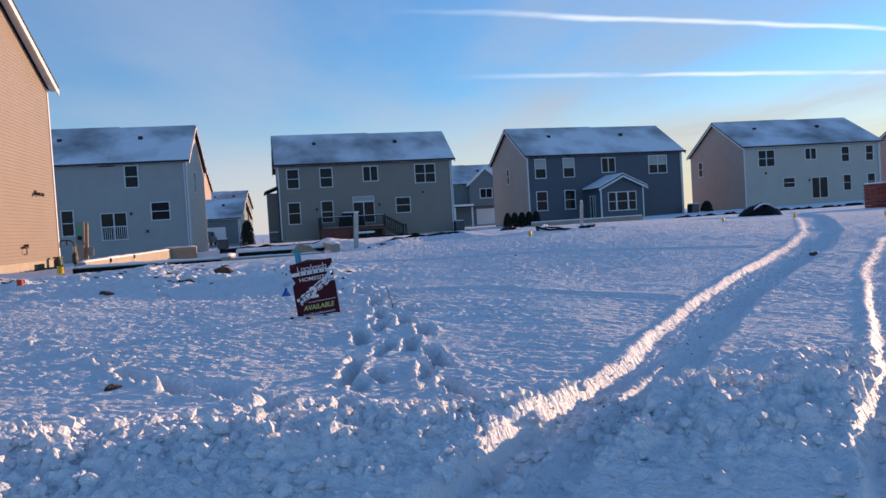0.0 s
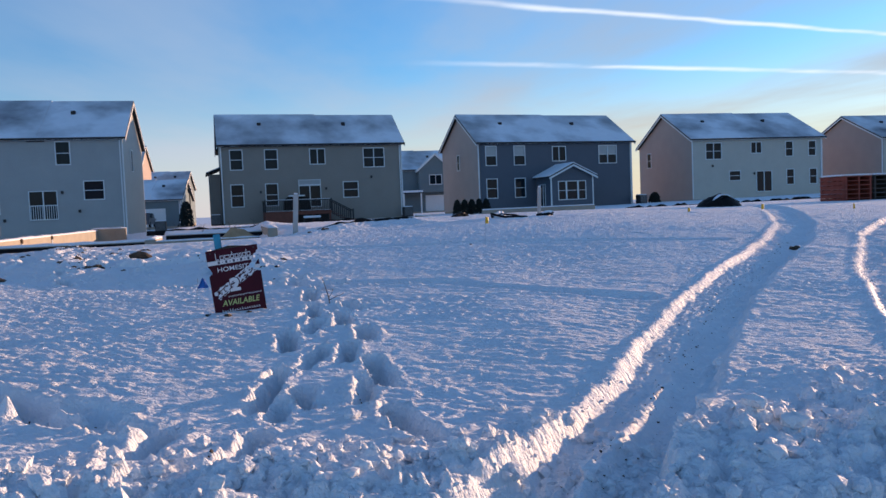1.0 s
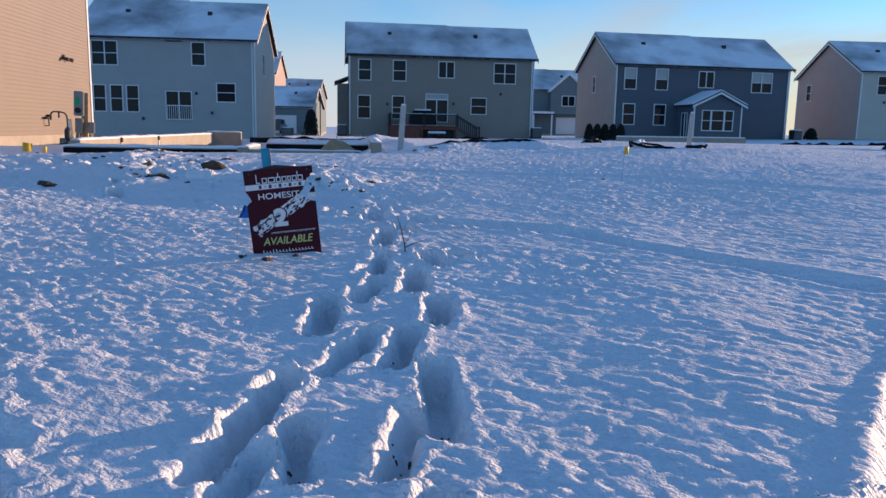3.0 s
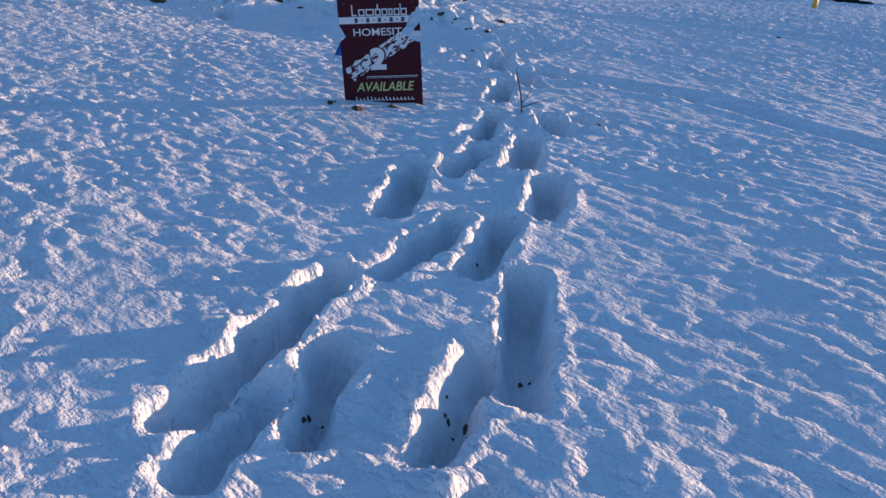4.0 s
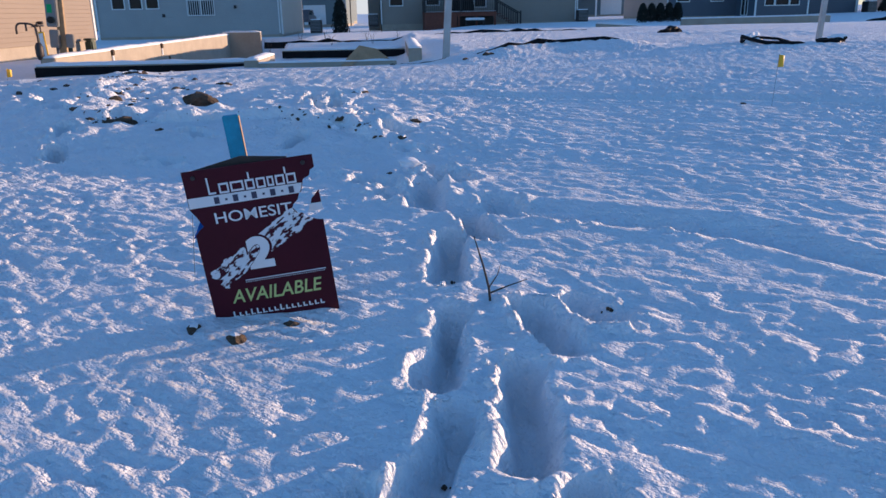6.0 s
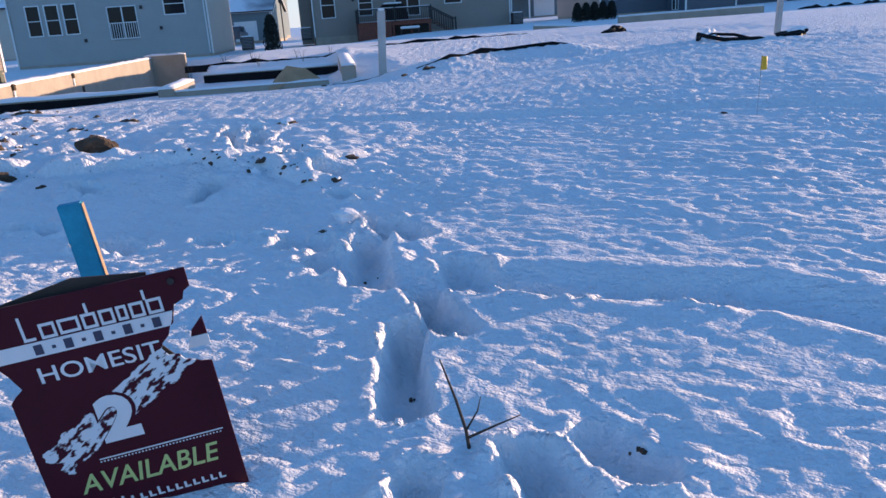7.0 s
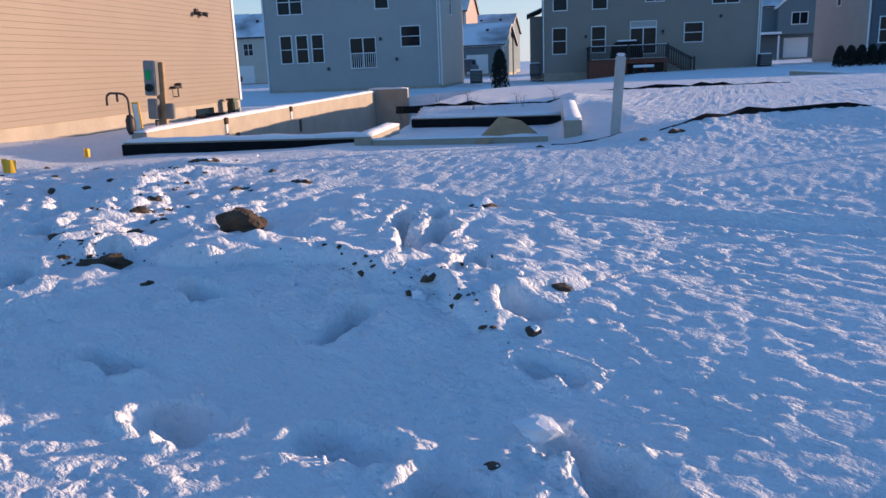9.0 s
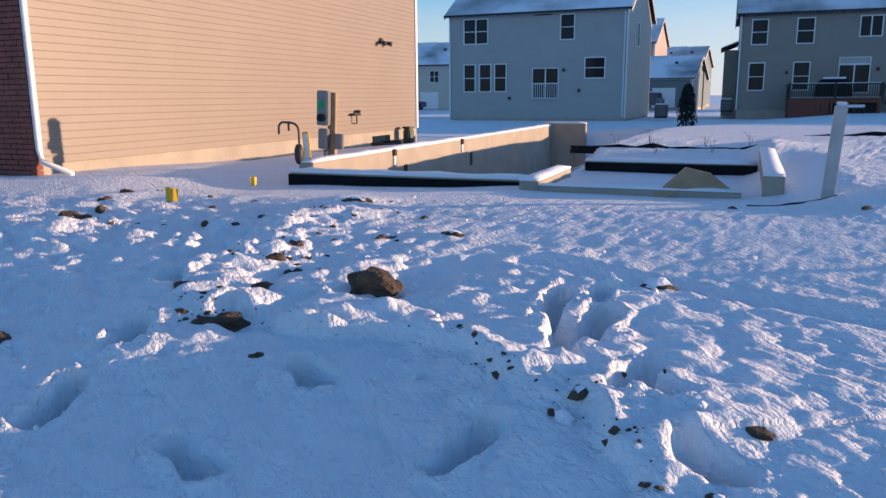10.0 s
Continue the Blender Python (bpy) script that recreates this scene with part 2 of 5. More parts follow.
def thing(name, m, label, category, group="", kind=""):
    ob = new(name)
    ob.matrix_basis = m
    return tagged(ob, label, category, group, kind)


# ---- smooth random fields on numpy arrays ----
TABLES = {}


def field(x, y, size, seed):
    """Smooth noise between -1 and 1, with cells of that size."""
    if seed not in TABLES:
        TABLES[seed] = np.random.RandomState(seed).uniform(-1, 1, (256, 256))
    table = TABLES[seed]
    u, v = x / size, y / size
    i, j = np.floor(u).astype(int), np.floor(v).astype(int)
    a, b = u - i, v - j
    a, b = a * a * (3 - 2 * a), b * b * (3 - 2 * b)
    g = lambda p, q: table[p % 256, q % 256]
    return (g(i, j) * (1 - a) + g(i + 1, j) * a) * (1 - b) + (g(i, j + 1) * (1 - a) + g(i + 1, j + 1) * a) * b


def step(a, b, x):
    t = np.clip((x - a) / (b - a), 0, 1)
    return t * t * (3 - 2 * t)


def to_path(x, y, points):
    """Distance from a broken line, which side of it (left: positive), and how far along it."""
    best, side, along, run = np.full(x.shape, 1e9), np.zeros(x.shape), np.zeros(x.shape), 0.0
    for (x0, y0), (x1, y1) in zip(points, points[1:]):
        dx, dy = x1 - x0, y1 - y0
        ln = math.hypot(dx, dy)
        s = np.clip(((x - x0) * dx + (y - y0) * dy) / ln / ln, 0, 1)
        d = np.hypot(x - x0 - s * dx, y - y0 - s * dy)
        near = d < best
        best = np.where(near, d, best)
        side = np.where(near, np.sign(dx * (y - y0) - dy * (x - x0)), side)
        along = np.where(near, run + s * ln, along)
        run += ln
    return best, side, along


# the lot under construction next to the tan house: corner and axes of its foundation
FND = pose(-7.56, 15.53, 0, 0, 0, 11.7)


def site_axes(x, y):
    a = math.radians(11.7)
    return (x + 7.56) * math.cos(a) + (y - 15.53) * math.sin(a), -(x + 7.56) * math.sin(a) + (y - 15.53) * math.cos(a)


def base_height(x, y):
    z = np.where(y < 15, 0.062 * y - 0.209, 0.721 + 0.13 * (1 - np.exp(-np.maximum(y - 15, 0) / 2.1)))
    far = np.clip(0.42 + 0.013 * x, -0.1, 1.1)
    z = z + (far - z) * step(24, 52, y)
    z = z - 0.07 * np.clip(-x - 6.5, 0, 7) * step(12.5, 19, y)
    z = z + 0.11 * np.exp(-((x - 3.8) / 4.5) ** 2 - ((y - 15) / 4.0) ** 2)
    return np.maximum(z, -0.12 - 0.02 * np.clip(-y, 0, 3))


TRACK_L = [(-0.9, 1.0), (0.2, 3.2), (0.72, 3.95), (1.0, 4.42), (1.46, 5.2), (2.02, 6.2), (2.5, 7.05), (3.0, 7.8), (3.6, 8.72), (4.5, 9.92), (5.42, 11.2), (6.5, 13.0), (7.3, 14.8), (8.3, 17.2), (9.6, 21.0), (12, 27)]
TRACK_R = [(0.9, 1.0), (2.1, 3.3), (3.05, 4.8), (3.85, 6.3), (5.1, 8.6), (6.8, 11.2), (8.6, 13.3), (12, 15.5), (18, 18)]
GROOVES = [[(-1.0, 9.4), (-0.4, 9.24), (0.09, 9.13), (0.51, 9.03), (1.02, 8.56), (2.2, 7.7)],
           [(-3.0, 12.9), (-0.6, 12.6), (1.5, 12.2), (4.5, 11.3)]]
# boot prints: x, y, heading in degrees to the right of +y, length, depth
PRINTS = [(-0.73, 5.55, 4, .84, .15), (-0.61, 5.14, 0, .40, .12), (-0.50, 5.36, -15, .46, .15), (-0.54, 6.24, 12, .60, .13), (-0.31, 6.36, 0, .52, .15), (-0.09, 5.82, -9, .70, .16),
          (-0.21, 6.93, -8, .54, .15), (-0.78, 6.78, -8, .66, .15), (-0.63, 7.23, 7, .52, .13), (-0.70, 7.82, 0, .60, .15), (-0.41, 7.48, -6, .60, .15), (-0.17, 5.45, 2, .52, .14),
          (-0.36, 8.0, -24, .46, .12), (-0.18, 8.15, -35, .30, .08), (-0.79, 8.65, -4, .62, .15), (-0.72, 9.08, -22, .50, .15), (-1.06, 9.66, -8, .60, .13), (-1.20, 9.60, -50, .40, .12), (-0.62, 9.40, -20, .34, .11),
          (-1.38, 9.94, -62, .36, .16), (-0.96, 10.04, -35, .40, .15), (-0.32, 9.21, -65, .40, .09), (0.20, 9.10, -65, .36, .07), (-1.84, 10.14, -77, .32, .10), (-2.48, 10.16, -78, .32, .10), (-3.10, 10.48, -80, .36, .11),
          (-2.26, 10.95, 6, .40, .15), (-1.50, 11.15, -80, .28, .13), (-1.79, 11.50, -75, .30, .13), (-2.30, 11.80, -25, .50, .13), (-1.88, 11.56, 4, .34, .10), (-2.25, 12.06, -6, .46, .13), (-2.52, 12.18, -15, .60, .14), (-2.39, 12.45, 2, .30, .10),
          (-3.12, 11.12, -70, .30, .12), (-3.88, 10.45, -30, .42, .14), (-4.12, 10.98, -30, .34, .10), (-4.6, 11.6, -30, .34, .09), (-5.1, 12.2, -10, .36, .08), (-1.32, 10.70, -66, .32, .11), (-1.12, 10.22, -70, .26, .10),
          (0.06, 4.80, -16, .66, .15), (-0.66, 4.50, 6, .50, .13), (-0.25, 4.36, -35, .40, .10), (-0.76, 4.28, 49, .30, .09),
          (-1.13, 4.70, 10, .46, .14), (-1.44, 5.05, -54, .50, .17), (-1.80, 5.22, -60, .46, .16), (-2.08, 5.55, -50, .50, .15), (-1.62, 5.36, -60, .50, .10), (-2.40, 5.78, -42, .54, .13), (-2.87, 6.32, -55, .40, .10), (-3.35, 6.8, -45, .40, .09), (-3.9, 7.3, -45, .40, .08)]


MOUND = [(-1.35, 15.5), (-0.6, 16.2), (0.1, 16.55), (0.5, 16.5)]
SCARP = [(-4.15, 11.2), (-3.9, 11.40), (-3.42, 11.38), (-2.9, 11.59), (-2.53, 11.5), (-2.34, 11.34), (-2.07, 11.32), (-1.86, 11.24), (-1.78, 11.07), (-1.5, 10.9)]


def snow_height(x, y, detail=True):
    z = base_height(x, y)
    fade = np.exp(-np.maximum(np.hypot(x, np.maximum(y - 8, 0)) - 14, 0) / 12)
    # broad swells, then wind ripples drawn out across the wind
    z = z + 0.017 * field(x, y, 3.1, 1) + 0.007 * field(x + 3, y, 1.3, 2) * fade
    # two low swells put in to turn nearby snow away from the sun
    z = z + 0.02 * np.exp(-((x - 1.2) / 0.6) ** 2 - ((y - 6.5) / 1.6) ** 2) + 0.02 * np.exp(-((x - 0.9) / 0.7) ** 2 - ((y - 9.9) / 1.0) ** 2)
    wx, wy = x * 0.90 - y * 0.43, x * 0.43 + y * 0.90
    wx = wx + 0.10 * field(x, y, 0.5, 3) + 0.02 * field(x, y, 0.13, 32)
    calm = 0.55 + 0.6 * step(-0.45, 0.45, field(x, y, 1.3, 4))
    patch = step(-0.3, 0.4, field(wx, wy * 1.5, 0.34, 5) + 0.5 * field(wx, wy * 1.7, 0.15, 36))
    z = z + fade * calm * (0.004 * field(wx, wy * 1.9, 0.20, 6) + (0.5 + 0.5 * patch) * (
        0.0075 * field(wx, wy * 2.0, 0.085, 7) + 0.0066 * field(wx, wy * 1.5, 0.046, 31) + 0.003 * field(x, y, 0.027, 37)))
    # spoil ridge beside the foundation, and the rough patch around it
    d, side, along = to_path(x, y, [(-3.95, 11.1), (-4.5, 11.85), (-4.66, 12.36), (-4.94, 13.02), (-5.31, 13.95)])
    z = z + np.exp(-(d / 0.42) ** 2) * (0.055 + 0.03 * np.abs(field(x, y, 0.3, 34)) + 0.025 * np.abs(field(x, y, 0.13, 35)))
    rough = 0.38 * np.exp(-((x + 3.4) / 1.6) ** 2 - ((y - 12.0) / 1.5) ** 2) + 1.1 * np.exp(-((x + 6.3) / 2.2) ** 2 - ((y - 12.2) / 1.6) ** 2)
    rough = rough + 0.45 * np.exp(-((x + 2.0) / 0.8) ** 2 - ((y - 11.5) / 0.7) ** 2)
    z = z + rough * (0.06 * field(x, y, 0.42, 8) + 0.06 * np.abs(field(x, y, 0.2, 9)) + 0.03 * field(x, y, 0.08, 10))
    # broken edge of the spoil, a low step up from the hollow
    d, side, along = to_path(x, y, SCARP)
    d = d * side + 0.05 * field(x, y, 0.22, 38) + 0.025 * field(x, y, 0.08, 39)
    z = z + 0.075 * step(-0.05, 0.035, d) * np.exp(-np.maximum(d, 0) / 0.45) * step(0.0, 0.3, along) * step(3.0, 2.6, along) * (1 + 0.5 * field(x, y, 0.12, 42))
    # smooth hollow before the ridge
    z = z - 0.09 * np.exp(-((x + 2.6) / 1.6) ** 2 - ((y - 10.3) / 0.7) ** 2)
    # low mound along the black fabric
    d, side, along = to_path(x, y, MOUND)
    z = z + 0.10 * np.exp(-(d / 0.42) ** 2) * step(0.0, 0.8, along + 0.3)
    # bank left by the plough along the street, torn up into lumps
    edge = 3.75 + 0.25 * field(x, y, 1.1, 11) + 0.12 * x * (x > 0)
    bank = np.exp(-((y - edge) / 0.62) ** 2)
    lumps = 0.75 * np.abs(field(x, y, 0.21, 12)) + 0.6 * np.abs(field(x, y, 0.085, 13)) + 0.4 * np.abs(field(x, y, 0.042, 14))
    bank2 = np.maximum(bank, 0.9 * np.exp(-((x - 2.5) / 0.75) ** 2 - ((y - 4.2) / 0.9) ** 2))
    z = z + 0.08 * bank2 + bank2 * 0.115 * lumps
    z = z - 0.12 * step(3.1, 2.3, y)
    # wheel tracks with thrown-up rims
    for pts, half in ((TRACK_L, 0.26), (TRACK_R, 0.27)):
        d, side, along = to_path(x, y, pts)
        d = d + 0.022 * field(x, y, 0.34, 15) + 0.010 * field(x, y, 0.09, 16)
        inside = step(half + 0.045, half - 0.045, d)
        across = d * side
        lugs = 0.007 * np.sin(along * 70 + 5 * np.abs(across) / 0.1) * step(0.05, 0.09, np.abs(across)) * step(-0.4, 0.3, field(x, y, 0.6, 41))
        floor = base_height(x, y) - 0.078 + 0.025 * step(3.5, 8.0, along) + 0.045 * bank2 + 0.010 * field(along, across * 3, 0.07, 17) + lugs + 0.012 * field(x, y, 0.2, 18) * (0.5 + bank2)
        z = z * (1 - inside) + floor * inside
        rim = np.exp(-((d - half - 0.05) / 0.045) ** 2) * np.where(side > 0, 1.0, 0.2)
        z = z + rim * (1 - 0.4 * step(3.5, 8.0, along)) * (0.014 + 0.012 * np.abs(field(x, y, 0.13, 19)) + 0.008 * field(x, y, 0.06, 20))
        z = z + inside * 0.065 * np.exp(-((across - 0.01) / 0.055) ** 2) * step(5.4, 4.4, along + 0.3 * field(x, y, 0.5, 21)) * (1 + 0.35 * field(x, y, 0.07, 43))
    # snow round the foundation: an apron before it, a hollow inside, a drift against its side
    U, V = site_axes(x, y)
    apron = step(-2.2, -0.1, U) * step(6.0, 5.3, U) * step(-2.4, -0.3, V) * step(3.4, 2.4, V)
    z = z + apron * (np.minimum(z, 0.545 + 0.035 * np.clip(U, 0, 3) + 0.02 * field(x, y, 0.8, 33)) - z)
    z = z - 0.02 * step(3.1, 3.25, U) * step(5.25, 5.15, U) * step(-0.32, -0.2, V) * step(1.95, 1.8, V)
    z = z + 0.12 * step(5.0, 5.42, U) * np.exp(-np.maximum(U - 5.4, 0) / 0.5) * step(-0.8, 0.0, V) * step(5.5, 4.0, V)
    for pts in GROOVES:
        d, side, along = to_path(x, y, pts)
        d = d + 0.05 * field(x, y, 0.35, 22)
        z = z - 0.06 * np.exp(-(d / 0.10) ** 2) + 0.008 * np.exp(-((d - 0.17) / 0.05) ** 2)
    if detail:
        for k, (px, py, heading, ln, depth) in enumerate(PRINTS):
            near = (np.abs(x - px) < 0.7) & (np.abs(y - py) < 0.7)
            if not near.any():
                continue
            X, Y = x[near] - px, y[near] - py
            # dragged steps where the snow is deep, deeper ones on the spoil
            ln = ln * (1.12 if py < 6.5 else 1.06)
            depth = depth * (1.25 if py > 10 else 1.0)
            wide = 1.4 if (px < -1.0 and py < 6.0) or 9.3 < py < 10.2 else 1.0
            h = radians(heading)
            f, s = X * math.sin(h) + Y * math.cos(h), X * math.cos(h) - Y * math.sin(h)
            wob = 0.022 * field(x[near], y[near], 0.15, 40 + k) + 0.012 * field(x[near], y[near], 0.05, 90 + k)
            r = np.hypot(np.maximum(np.abs(f) - (ln * 0.5 - 0.075), 0), s) + wob
            r = r / wide
            pit = step(0.084, 0.016, r)
            rim = np.exp(-((r - 0.096) / 0.026) ** 2) * np.where(s < 0, 1.0, 0.5) * (1.15 if 9.3 < py < 10.2 else 1.0)
            lower = depth * (1.05 + 0.25 * f / ln) + 0.012 * field(x[near], y[near], 0.06, 240 + k)
            z[near] += -pit * lower * 0.95 + rim * (0.008 + 0.034 * np.maximum(field(x[near], y[near], 0.08, 140 + k), 0) + 0.014 * field(x[near], y[near], 0.04, 190 + k))
    return z


def ground_at(x, y):
    return float(snow_height(np.array([[float(x)]]), np.array([[float(y)]]))[0, 0])


def spaced(lo, hi, fine, mid_lo, mid_hi, mid, out_lo, out_hi):
    """Grid lines: fine from lo to hi, even at mid as far as mid_lo and mid_hi, then ever wider."""
    core = np.arange(lo, hi, fine)

    def run(start, limit, end):
        out, p, st = [], 0.0, fine
        while p < end:
            st = min(st * 1.06, mid) if p < limit else st * 1.075
            p += st
            out.append(p)
        return np.array(out)
    return np.concatenate([core[0] - run(lo, lo - mid_lo, lo - out_lo)[::-1], core, core[-1] + run(hi, mid_hi - hi, out_hi - hi)])


def build_ground():
    xs = spaced(-5.2, 4.0, 0.0135, -9.5, 8.5, 0.06, -2600, 2600)
    ys = spaced(3.0, 12.7, 0.0135, 2.5, 17.5, 0.06, -400, 3000)
    X, Y = np.meshgrid(xs, ys)
    Z = snow_height(X, Y)
    # pit inside the foundation walls
    U, V = site_axes(X, Y)
    pit = step(0.02, 0.14, U) * step(3.05, 2.95, U) * step(0.02, 0.14, V) * step(12.3, 12.2, V)
    Z = Z - pit * 1.5
    nx, ny = len(xs), len(ys)
    co = np.stack([X, Y, Z], -1).reshape(-1, 3)
    i = np.arange(nx * ny).reshape(ny, nx)
    quads = np.stack([i[:-1, :-1], i[:-1, 1:], i[1:, 1:], i[1:, :-1]], -1).reshape(-1, 4)
    me = bpy.data.meshes.new("ground")
    me.vertices.add(len(co))
    me.vertices.foreach_set("co", co.ravel())
    me.loops.add(quads.size)
    me.loops.foreach_set("vertex_index", quads.ravel())
    me.polygons.add(len(quads))
    me.polygons.foreach_set("loop_start", np.arange(0, quads.size, 4))
    me.update(calc_edges=True)
    me.shade_smooth()
    me.materials.append(M_SNOW)
    tagged(new("ground", me), "wind-rippled blue-white snow field with boot prints and wheel tracks", "snow", kind="structure")


build_ground()



def snow_chunks():
    """Loose crumbs of broken snow on the plough bank, along the tracks and round the prints."""
    r = np.random.RandomState(5)
    bm = bmesh.new()
    bmesh.ops.create_icosphere(bm, subdivisions=1, radius=1.0)
    base = np.array([v.co[:] for v in bm.verts])
    tris = np.array([[v.index for v in f.verts] for f in bm.faces])
    bm.free()
    spots = []
    for k in range(4200):
        x = r.uniform(-4.6, 3.4)
        y = 3.75 + 0.12 * max(x, 0) + r.normal(0, 0.42)
        spots.append((x, y, 0.006 + 0.042 * r.rand() ** 4))
    for pts, n in ((TRACK_L, 260), (TRACK_R, 160)):
        for k in range(n):
            i = r.randint(1, 6)
            t = r.rand()
            (x0, y0), (x1, y1) = pts[i], pts[i + 1]
            ln = math.hypot(x1 - x0, y1 - y0)
            off = 0.31 + r.normal(0, 0.06)
            spots.append((x0 + (x1 - x0) * t - (y1 - y0) / ln * off, y0 + (y1 - y0) * t + (x1 - x0) / ln * off, 0.003 + 0.009 * r.rand() ** 2))
    for px, py, heading, ln, depth in PRINTS:
        for k in range(12):
            a, h = r.uniform(0, 6.28), radians(heading)
            f, q = math.cos(a) * (ln * 0.5 + 0.04), math.sin(a) * r.normal(0.12, 0.02)
            spots.append((px + f * math.sin(h) + q * math.cos(h), py + f * math.cos(h) - q * math.sin(h), 0.003 + 0.010 * r.rand() ** 2))
    for k in range(170):
        spots.append((r.normal(-3.4, 1.5), r.normal(11.9, 0.9), 0.005 + 0.018 * r.rand() ** 3))
    xy = np.array(spots)
    z = snow_height(xy[:, 0].copy()[None], xy[:, 1].copy()[None])[0]
    n, m = len(xy), len(base)
    rough = 1 + r.uniform(-0.28, 0.28, (n, m, 1))
    size = xy[:, 2][:, None, None] * np.stack([r.uniform(0.8, 1.5, n), r.uniform(0.7, 1.2, n), r.uniform(0.6, 1.0, n)], -1)[:, None, :]
    co = base[None] * rough * size
    a = r.uniform(0, 6.28, n)
    c, sn = np.cos(a)[:, None], np.sin(a)[:, None]
    co = np.stack([co[..., 0] * c - co[..., 1] * sn, co[..., 0] * sn + co[..., 1] * c, co[..., 2]], -1)
    co += np.stack([xy[:, 0], xy[:, 1], z + xy[:, 2] * 0.25], -1)[:, None, :]
    fs = (tris[None] + (np.arange(n) * m)[:, None, None]).reshape(-1, 3)
    me = bpy.data.meshes.new("snow_chunks")
    me.from_pydata(co.reshape(-1, 3).tolist(), [], fs.tolist())
    me.materials.append(M_SNOW)
    tagged(new("snow_chunks", me), "loose lumps of broken white snow on the plough bank", "snow", kind="stuff")


snow_chunks()


# ---- houses ----
def holed_wall(w, h, holes, thick=0.2, gable=0.0):
    """A wall in x and z, front at y = 0, with holes (x0, z0, x1, z1) that go through it."""
    s = Shape()
    xs = sorted({0, w, *[q for a in holes for q in (a[0], a[2])]})
    zs = sorted({0, h, *[q for a in holes for q in (a[1], a[3])]})
    solid = lambda i, j: 0 <= i < len(xs) - 1 and 0 <= j < len(zs) - 1 and not any(
        a[0] < (xs[i] + xs[i + 1]) / 2 < a[2] and a[1] < (zs[j] + zs[j + 1]) / 2 < a[3] for a in holes)
    for i in range(len(xs) - 1):
        for j in range(len(zs) - 1):
            if not solid(i, j):
                continue
            x0, x1, z0, z1 = xs[i], xs[i + 1], zs[j], zs[j + 1]
            s.add([(x0, 0, z0), (x1, 0, z0), (x1, 0, z1), (x0, 0, z1)], [(0, 1, 2, 3)])
            s.add([(x0, thick, z0), (x1, thick, z0), (x1, thick, z1), (x0, thick, z1)], [(3, 2, 1, 0)])
            for di, dj, (p, q) in ((-1, 0, ((x0, z0), (x0, z1))), (1, 0, ((x1, z1), (x1, z0))), (0, -1, ((x1, z0), (x0, z0))), (0, 1, ((x0, z1), (x1, z1)))):
                if not solid(i + di, j + dj):
                    s.add([(p[0], 0, p[1]), (q[0], 0, q[1]), (q[0], thick, q[1]), (p[0], thick, p[1])], [(0, 1, 2, 3)])
    if gable:
        s.prism([(0, h), (w, h), (w / 2, h + gable)], 0, thick)
    return s


def window(parent, x0, z0, x1, z1, m, cols=1, split=True, blind=0.0, name="window"):
    """A framed window with its panes, in the wall's own x and z."""
    t = 0.07
    win = part(name, Shape().box(x0 - t, -0.045, z0 - t, x1 + t, 0.0, z0).box(x0 - t, -0.045, z1, x1 + t, 0.0, z1 + t)
               .box(x0 - t, -0.045, z0, x0, 0.0, z1).box(x1, -0.045, z0, x1 + t, 0.0, z1), M_WHITE, parent, "white vinyl window frame", m)
    cw = (x1 - x0) / cols
    for c in range(cols):
        a, b = x0 + c * cw, x0 + (c + 1) * cw
        if c:
            part("mullion", Shape().box(a - 0.035, -0.03, z0, a + 0.035, 0.05, z1), M_WHITE, win)
        a, b = a + (0.035 if c else 0.0), b - (0.035 if c < cols - 1 else 0.0)
        zm = (z0 + z1) / 2
        if split:
            part("meeting_rail", Shape().box(a, 0.01, zm - 0.025, b, 0.06, zm + 0.025), M_WHITE, win)
            part("pane", Shape().box(a, 0.03, zm + 0.025, b, 0.045, z1), M_BLIND if blind else M_GLASS, win)
            part("pane", Shape().box(a, 0.045, z0, b, 0.06, zm - 0.025), M_GLASS, win)
        else:
            part("pane", Shape().box(a, 0.03, z0, b, 0.045, z1), M_GLASS, win)
    return win


def patio_door(parent, x0, z0, x1, z1, m, transom=0.0):
    t = 0.06
    door = part("patio_door", Shape().box(x0 - t, -0.04, z0 - t, x0, 0.02, z1 + t).box(x1, -0.04, z0 - t, x1 + t, 0.02, z1 + t)
                .box(x0, -0.04, z1, x1, 0.02, z1 + t).box(x0, -0.04, z0 - t, x1, 0.02, z0), M_WHITE, parent, "white-framed sliding glass patio door", m)
    mid, top = (x0 + x1) / 2, z1 - transom
    if transom:
        part("transom_rail", Shape().box(x0, -0.02, top - 0.06, x1, 0.05, top + 0.06), M_WHITE, door)
        part("pane", Shape().box(x0, 0.03, top + 0.06, x1, 0.045, z1), M_BLIND, door)
        top -= 0.06
    part("stile", Shape().box(mid - 0.04, -0.01, z0, mid + 0.04, 0.05, top), M_WHITE, door)
    part("pane", Shape().box(x0, 0.03, z0, mid - 0.04, 0.045, top), M_GLASS, door)
    part("pane", Shape().box(mid + 0.04, 0.05, z0, x1, 0.065, top), M_GLASS, door)
    return door


